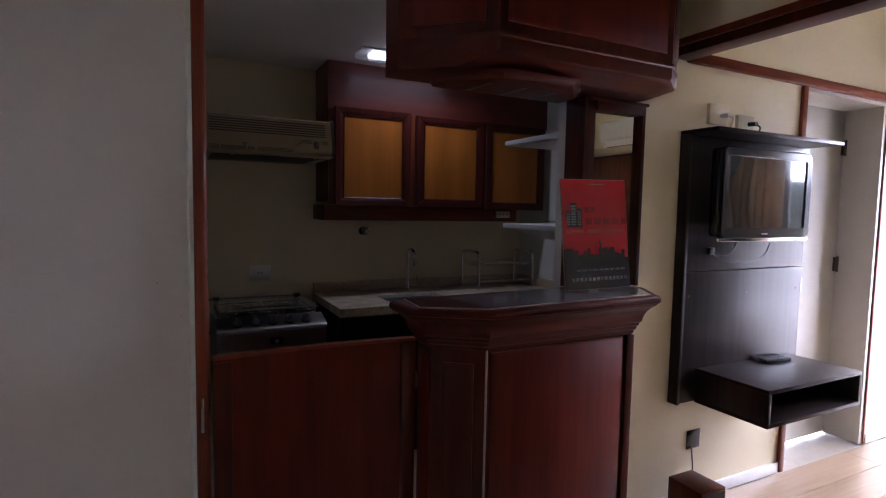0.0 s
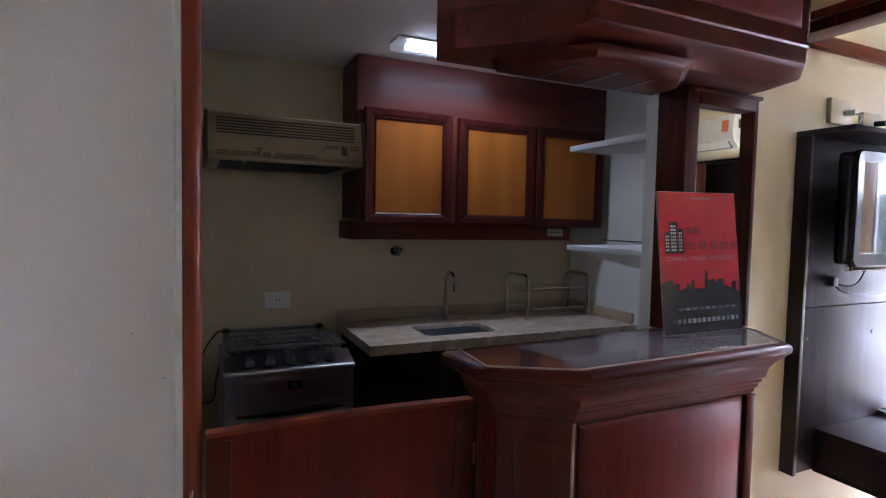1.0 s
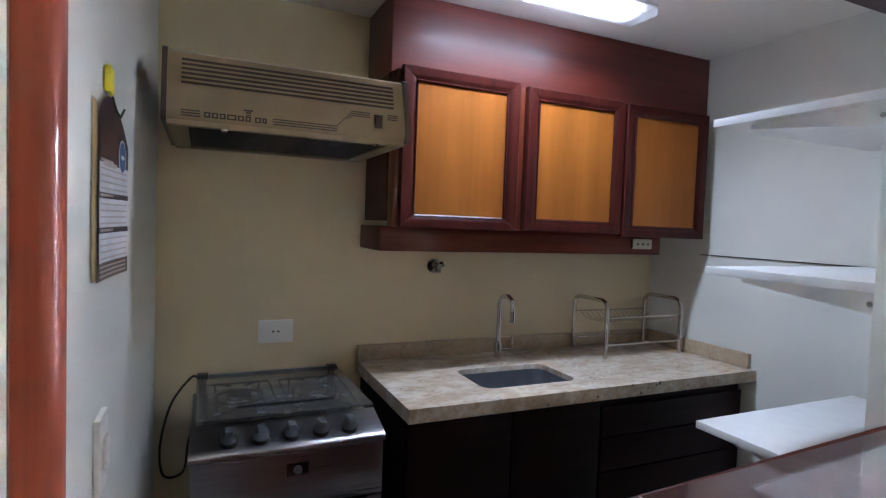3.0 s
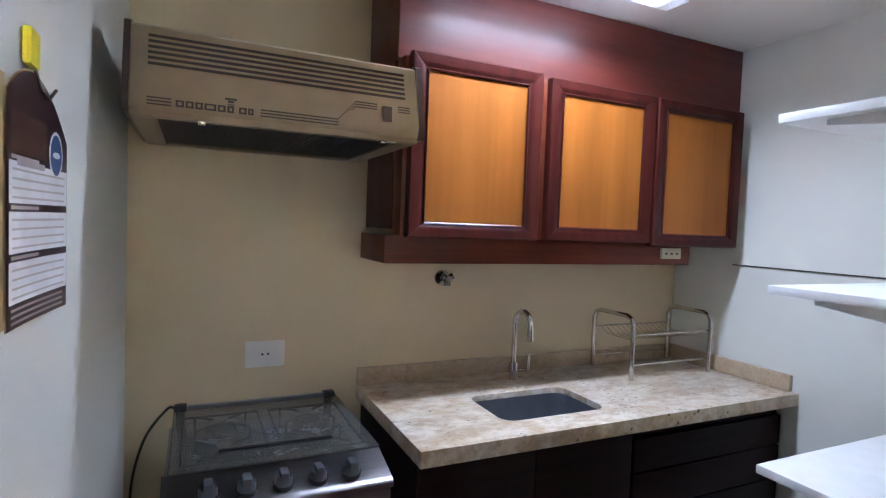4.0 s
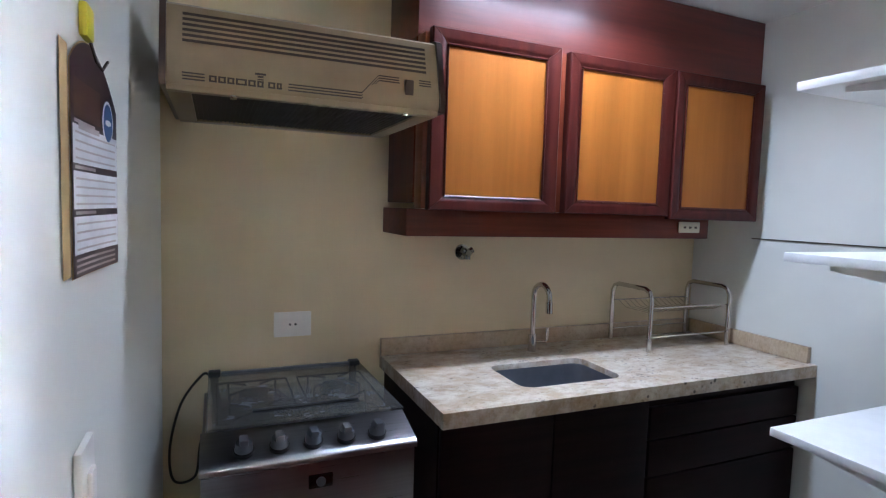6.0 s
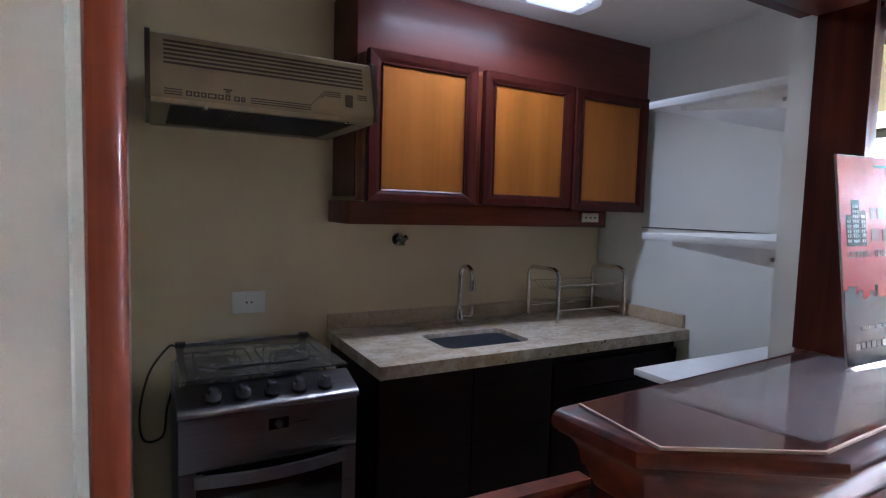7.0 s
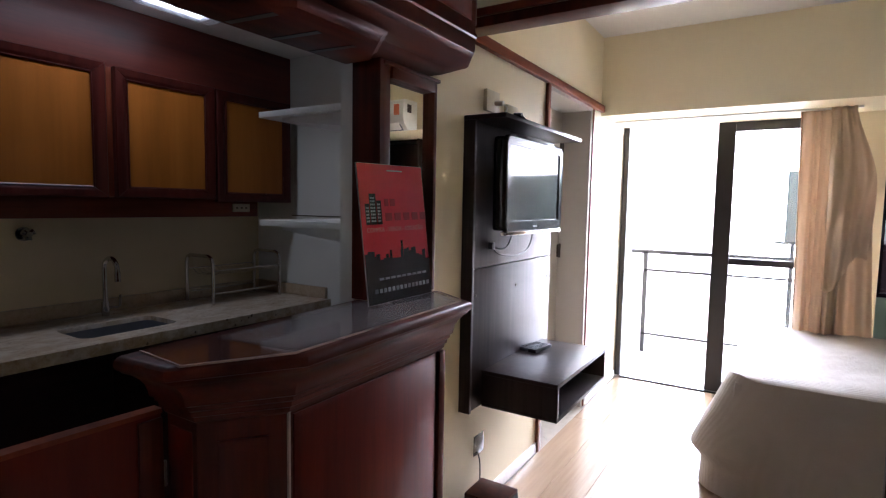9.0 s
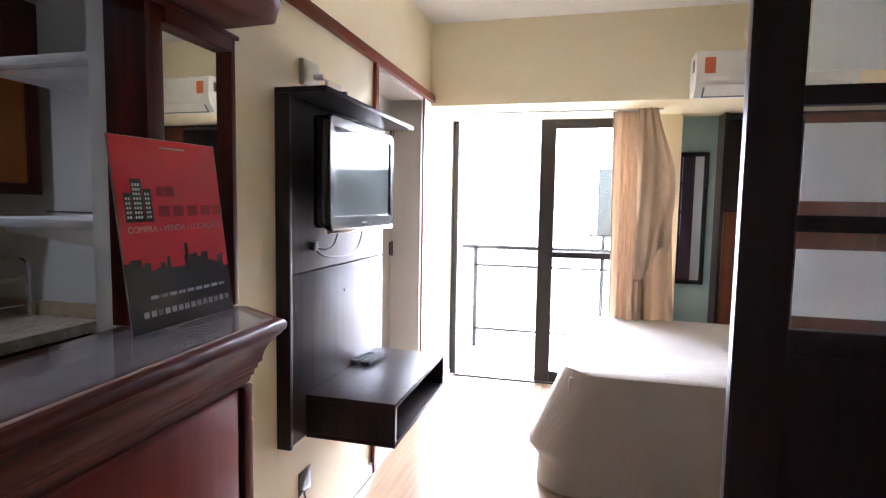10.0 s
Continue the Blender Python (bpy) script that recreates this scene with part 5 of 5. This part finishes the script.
def curtain():
    c = thing("curtain", (5.2, 1.0, 0), "beige pleated curtain drawn aside by the balcony door", "curtain")
    def sheet(u, w):
        y = 1.225 - 0.275 * u + 0.02 * math.sin(w * 2.2) * (u - 0.6) - 0.02 * w * (1 - u)
        x = 5.24 + (0.034 * math.sin(u * 21 + 0.9 * math.sin(u * 9) + 0.5 * math.sin(w * 3)) + 0.012 * math.sin(u * 47 + w * 2)) * (0.5 + 0.5 * w)
        return Vector((x, y, 2.088 - 2.06 * w))
    def flap(u, w):
        """The free end, caught up so that it falls in loose folds with a slanting lower edge."""
        right = 0.935 - 0.115 * math.sin(min(1.0, w * 1.9) * math.pi / 2) ** 1.5 + 0.03 * max(0.0, w - 0.6)
        left = 1.065 - 0.02 * w
        y = left + (right - left) * u
        x = 5.165 + 0.022 * math.sin(u * 9 - w * 7) * (0.3 + 0.7 * w) + 0.012 * math.sin(u * 19 + w * 6) - 0.05 * math.sin(w * 2.8)
        return Vector((x, y, 2.086 - (1.16 - 0.24 * u + 0.05 * math.sin(u * 7)) * w))
    def tail(u, w):
        y = 1.06 - (0.25 + 0.08 * w) * u
        x = 5.275 + 0.022 * math.sin(u * 19 + 1) * (0.4 + 0.6 * w)
        return Vector((x, y, 1.40 - 1.37 * w))
    for name, f in (("drape", sheet), ("drape", flap), ("drape", tail)):
        ob = part(name, grid(90, 40, f), CURTAIN, c, smooth=True)
        so = ob.modifiers.new("thickness", "SOLIDIFY")
        so.thickness = 0.003
    part("track", B(5.205, 5.245, 0.90, 2.42, 2.079, 2.0892, 0.002), PLASTIC_WHITE, c, "slim white curtain track")
curtain()

def air_conditioner():
    a = thing("air_conditioner", (4.8, 0.4, 2.1), "white split air conditioner mounted on the beam", "air conditioner")
    y0, y1, x0, x1, z0, z1 = -0.02, 0.800, 4.70, BEAM_X - 0.001, 2.068, 2.325
    prof = [(x1, z0 + 0.02), (x1, z1), (x0 + 0.03, z1), (x0 + 0.008, z1 - 0.02), (x0, z0 + 0.11), (x0 + 0.02, z0 + 0.05), (x0 + 0.07, z0)]
    part("case", shape_y(prof[::-1], y0, y1), PLASTIC_WHITE, a)
    part("outlet_slot", shape_y([(x0 + 0.018, z0 + 0.05), (x0 + 0.066, z0 + 0.002), (x0 + 0.062, z0 - 0.002), (x0 + 0.014, z0 + 0.046)], y0 + 0.04, y1 - 0.04), KNOB, a, "dark air slot")
    part("flap", shape_y([(x0 + 0.004, z0 + 0.062), (x0 + 0.052, z0 + 0.008), (x0 + 0.048, z0 + 0.004), (x0 - 0.001, z0 + 0.058)], y0 + 0.05, y1 - 0.05), PLASTIC_WHITE, a)
    part("energy_label", B(x0 + 0.0005, x0 + 0.0035, 0.70, 0.757, z0 + 0.125, z0 + 0.215), ORANGE, a, "orange energy label")
    part("side_label", B(x0 + 0.06, x0 + 0.12, y1, y1 + 0.001, z0 + 0.15, z0 + 0.22), PRINT_BROWN, a)
air_conditioner()

def wardrobe():
    w = thing("wardrobe", (5.5, -0.2, 0), "shallow reddish-brown wooden wardrobe with an open shelf", "wardrobe")
    x0, x1, y0, y1 = 5.405, 5.595, -0.95, 0.475
    part("side", B(x0, x1, y1 - 0.02, y1, 0, 2.085), ESPRESSO, w)
    part("side", B(x0, x1, y0, y0 + 0.02, 0, 2.085), ESPRESSO, w)
    part("back", B(x1 - 0.012, x1, y0 + 0.021, y1 - 0.021, 0, 2.085), ESPRESSO, w)
    for z in (0.05, 0.9, 1.42, 2.06):
        part("shelf", B(x0 + 0.01, x1 - 0.013, y0 + 0.021, y1 - 0.021, z, z + 0.02), ESPRESSO, w)
    for k in range(3):
        ya = y0 + 0.022 + 0.462 * k
        part("door", B(x0 - 0.018, x0 - 0.001, ya, ya + 0.458, 0.07, 1.40 if k == 2 else 2.06, 0.003), WARDROBE, w)
    bl = thing("folded_blanket", (5.5, 0.15, 1.44), "folded grey blanket on the wardrobe shelf", "blanket")
    for k in range(3):
        part("fold", B(5.42, 5.575, 0.0, 0.29, 1.441 + 0.055 * k, 1.494 + 0.055 * k, 0.024, segs=3), GREY_CLOTH, bl, smooth=True)
wardrobe()

def framed_mirror():
    m = thing("framed_mirror", (5.59, 0.6, 0.88), "narrow mirror in a black frame on the teal wall", "mirror")
    x, y0, y1, z0, z1 = WIN_X - 0.021, 0.525, 0.734, 0.86, 1.83
    part("glass", B(x - 0.008, x, y0 + 0.03, y1 - 0.03, z0 + 0.03, z1 - 0.03), MIRROR, m)
    for a, b, c, e in ((y0, y1, z0, z0 + 0.03), (y0, y1, z1 - 0.03, z1), (y0, y0 + 0.03, z0 + 0.03, z1 - 0.03), (y1 - 0.03, y1, z0 + 0.03, z1 - 0.03)):
        part("frame", B(x - 0.02, x, a, b, c, e), GLOSS_BLACK, m)
framed_mirror()

# balcony door: the near leaf slid open, the other closed
def balcony_door():
    w = thing("window_balcony", (WIN_X, 1.7, 0), "dark bronze aluminium sliding balcony door, half open", "balcony door", kind="structure")
    y0, y1, zt = 0.955, 2.435, 2.185
    part("post", B(WIN_X - 0.04, WIN_X + 0.06, y1 - 0.045, y1, 0.012, zt), BRONZE, w)
    part("post", B(WIN_X - 0.04, WIN_X + 0.06, y0, y0 + 0.04, 0.012, zt), BRONZE, w)
    part("head", B(WIN_X - 0.04, WIN_X + 0.06, y0 + 0.041, y1 - 0.046, zt - 0.022, zt), BRONZE, w)
    part("sill_track", B(WIN_X - 0.05, WIN_X + 0.08, y0 + 0.041, y1 - 0.046, -0.012, 0.012), BRONZE, w)
    leaf = part("leaf", B(WIN_X - 0.03, WIN_X + 0.005, 1.620, 1.738, 0.014, zt - 0.024), BRONZE, w, "closed glazed leaf")
    part("stile", B(WIN_X - 0.03, WIN_X + 0.005, 0.997, 1.06, 0.014, zt - 0.024), BRONZE, leaf)
    part("top_rail", B(WIN_X - 0.03, WIN_X + 0.005, 1.061, 1.619, zt - 0.165, zt - 0.025), BRONZE, leaf)
    part("mid_rail", B(WIN_X - 0.03, WIN_X + 0.005, 1.061, 1.619, 1.015, 1.065), BRONZE, leaf)
    part("bottom_rail", B(WIN_X - 0.03, WIN_X + 0.005, 1.061, 1.619, 0.014, 0.10), BRONZE, leaf)
    for z0, z1 in ((0.101, 1.014), (1.066, zt - 0.166)):
        g = part("pane", B(WIN_X - 0.015, WIN_X - 0.010, 1.061, 1.619, z0, z1), WINDOW_GLASS, leaf, "clear glass")
        g.visible_shadow = False
balcony_door()

def balcony():
    structure("floor_balcony", B(WIN_X, 6.85, -1.5, 3.4, -0.12, -0.03), CONCRETE, "pale balcony floor")
    r = thing("balcony_railing", (6.68, 1.5, -0.03), "dark metal balcony railing with thin bars", "railing")
    for y in (2.44, 1.2, -0.2):
        part("post", B(6.66, 6.70, y - 0.02, y + 0.02, -0.03, 1.0), BRONZE, r)
    for z, t in ((1.0, 0.018), (0.815, 0.011), (0.16, 0.011)):
        part("rail", B(6.66, 6.70, -1.4, 2.58 if z > 0.9 else 2.46, z - t, z + t), BRONZE, r)
balcony()

def condenser():
    c = thing("outdoor_unit", (6.68, 0.9, 1.02), "grey outdoor air conditioning unit on a bracket at the railing", "air conditioner")
    part("case", B(6.55, 6.82, 0.50, 1.265, 1.165, 1.78, 0.01), WEATHERED, c)
    part("grille", rod((6.5495, 0.80, 1.47), (6.545, 0.80, 1.47), 0.22, segs=32), BRONZE, c)
    part("side_cover", B(6.545, 6.5495, 1.10, 1.25, 1.30, 1.70), WEATHERED, c)
    part("shelf", B(6.52, 6.85, 0.45, 1.34, 1.14, 1.1645), BRONZE, c)
    for y in (0.6, 1.2):
        part("bracket", B(6.66, 6.70, y - 0.018, y + 0.018, 1.019, 1.1395), BRONZE, c)
condenser()

# sliding door between hall and bedroom
def sliding_door():
    d = thing("door_sliding", (2.9, 0.5, 0), "dark wooden sliding door with frosted glass panes", "sliding door", kind="structure")
    y0, y1, x0, x1 = 0.12, 1.0, 2.862, 2.902
    s = 0.132
    part("stile", B(x0, x1, y1 - s, y1, 0.01, 2.115, 0.003), DOOR_DARK, d)
    part("stile", B(x0, x1, y0, y0 + s, 0.01, 2.115, 0.003), DOOR_DARK, d)
    bars = [(0.01, 0.12), (0.56, 0.62), (1.03, 1.10), (1.36, 1.405), (1.687, 1.737), (2.04, 2.115)]
    for z0, z1 in bars:
        part("rail", B(x0 + 0.002, x1 - 0.002, y0 + s + 0.0005, y1 - s - 0.0005, z0, z1, 0.003), DOOR_DARK, d)
    for (a, z0), (z1, e) in zip(bars, bars[1:]):
        if z1 < 1.1:
            part("lower_panel", B(x0 + 0.010, x1 - 0.010, y0 + s, y1 - s, z0, z1), DOOR_DARK, d)
            continue
        pn = part("pane", B(x0 + 0.018, x0 + 0.022, y0 + s, y1 - s, z0, z1), WINDOW_GLASS, d, "clear pane with a frosted film")
        part("film", B(x0 + 0.0155, x0 + 0.0175, y0 + s + 0.010, y1 - s - 0.010, z0 + 0.036, z1 - 0.045), FROST, pn, "milky frosted film")
    part("edge_bead", B(x0 - 0.004, x0 - 0.0005, y1 - 0.010, y1 + 0.001, 0.01, 2.115), DOOR_DARK, d)
sliding_door()

# entrance door behind the camera
e = thing("door_entrance", (0.6, SOUTH, 0), "reddish wooden entrance door in its frame", "door", kind="structure")
part("leaf", B(0.2, 1.0, SOUTH + 0.001, SOUTH + 0.03, 0.01, 2.08, 0.003), RED_WOOD, e)
for a, b in ((0.12, 0.195), (1.005, 1.08)):
    part("jamb", B(a, b, SOUTH + 0.001, SOUTH + 0.05, 0, 2.15), MAHOGANY, e)
part("handle", tube([(0.93, SOUTH + 0.03, 1.0), (0.93, SOUTH + 0.08, 1.0), (0.83, SOUTH + 0.08, 1.0)], 0.009), CHROME, e)

# ---- outside ----
def block(x, y, w, dpt, z0, z1, floors, cols):
    b = thing("apartment_building", (x, y, z0), "pale apartment block in hazy daylight", "building", "blocks across the street")
    part("wall", B(x, x + dpt, y - w / 2, y + w / 2, z0, z1), FACADE, b)
    part("roof", B(x - 0.3, x + dpt, y - w / 2 - 0.3, y + w / 2 + 0.3, z1, z1 + 0.8), FACADE, b)
    fh = (z1 - z0) / floors
    for i in range(floors):
        for j in range(cols):
            yy = y - w / 2 + w * (j + 0.5) / cols
            part("window", B(x - 0.06, x + 0.05, yy - w / cols * 0.28, yy + w / cols * 0.28, z0 + fh * i + 0.9, z0 + fh * i + 2.2), BLIND, b)
block(70, 14, 15, 12, -30, 16, 15, 8)
block(95, -14, 22, 14, -30, 6, 12, 8)
block(60, -22, 12, 10, -30, 24, 18, 6)
bd = bmesh.new()
vs = [bd.verts.new(p) for p in ((160, -260, -60), (160, 260, -60), (160, 260, 140), (160, -260, 140))]
bd.faces.new(vs)
structure("backdrop", bd, glow("hazy_sky", (0.90, 0.95, 1.0), 5.5), "bright white hazy sky")
structure("ground", B(7.0, 159, -300, 300, -30.5, -30), CONCRETE, "hazy city ground far below")

# ---- floor boards ----
floor_ob = bpy.data.objects["floor"]
board_len, board_w = 1.25, 0.19
def board_mesh(l):
    bm = B(0.0008, l - 0.0008, 0.0006, board_w - 0.0006, -0.0118, 0.0, 0.001, segs=1)
    return finish(bm, "plank", LAMINATE, False)
full = board_mesh(board_len)
rng = random.Random(11)
for r in range(18):
    y = SOUTH + r * board_w
    x = 2.95 - rng.uniform(0.1, 1.0)
    while x < 5.56:
        ob = new("plank", full)
        ob.location = (x, y, 0)
        ob.parent = floor_ob
        x += board_len
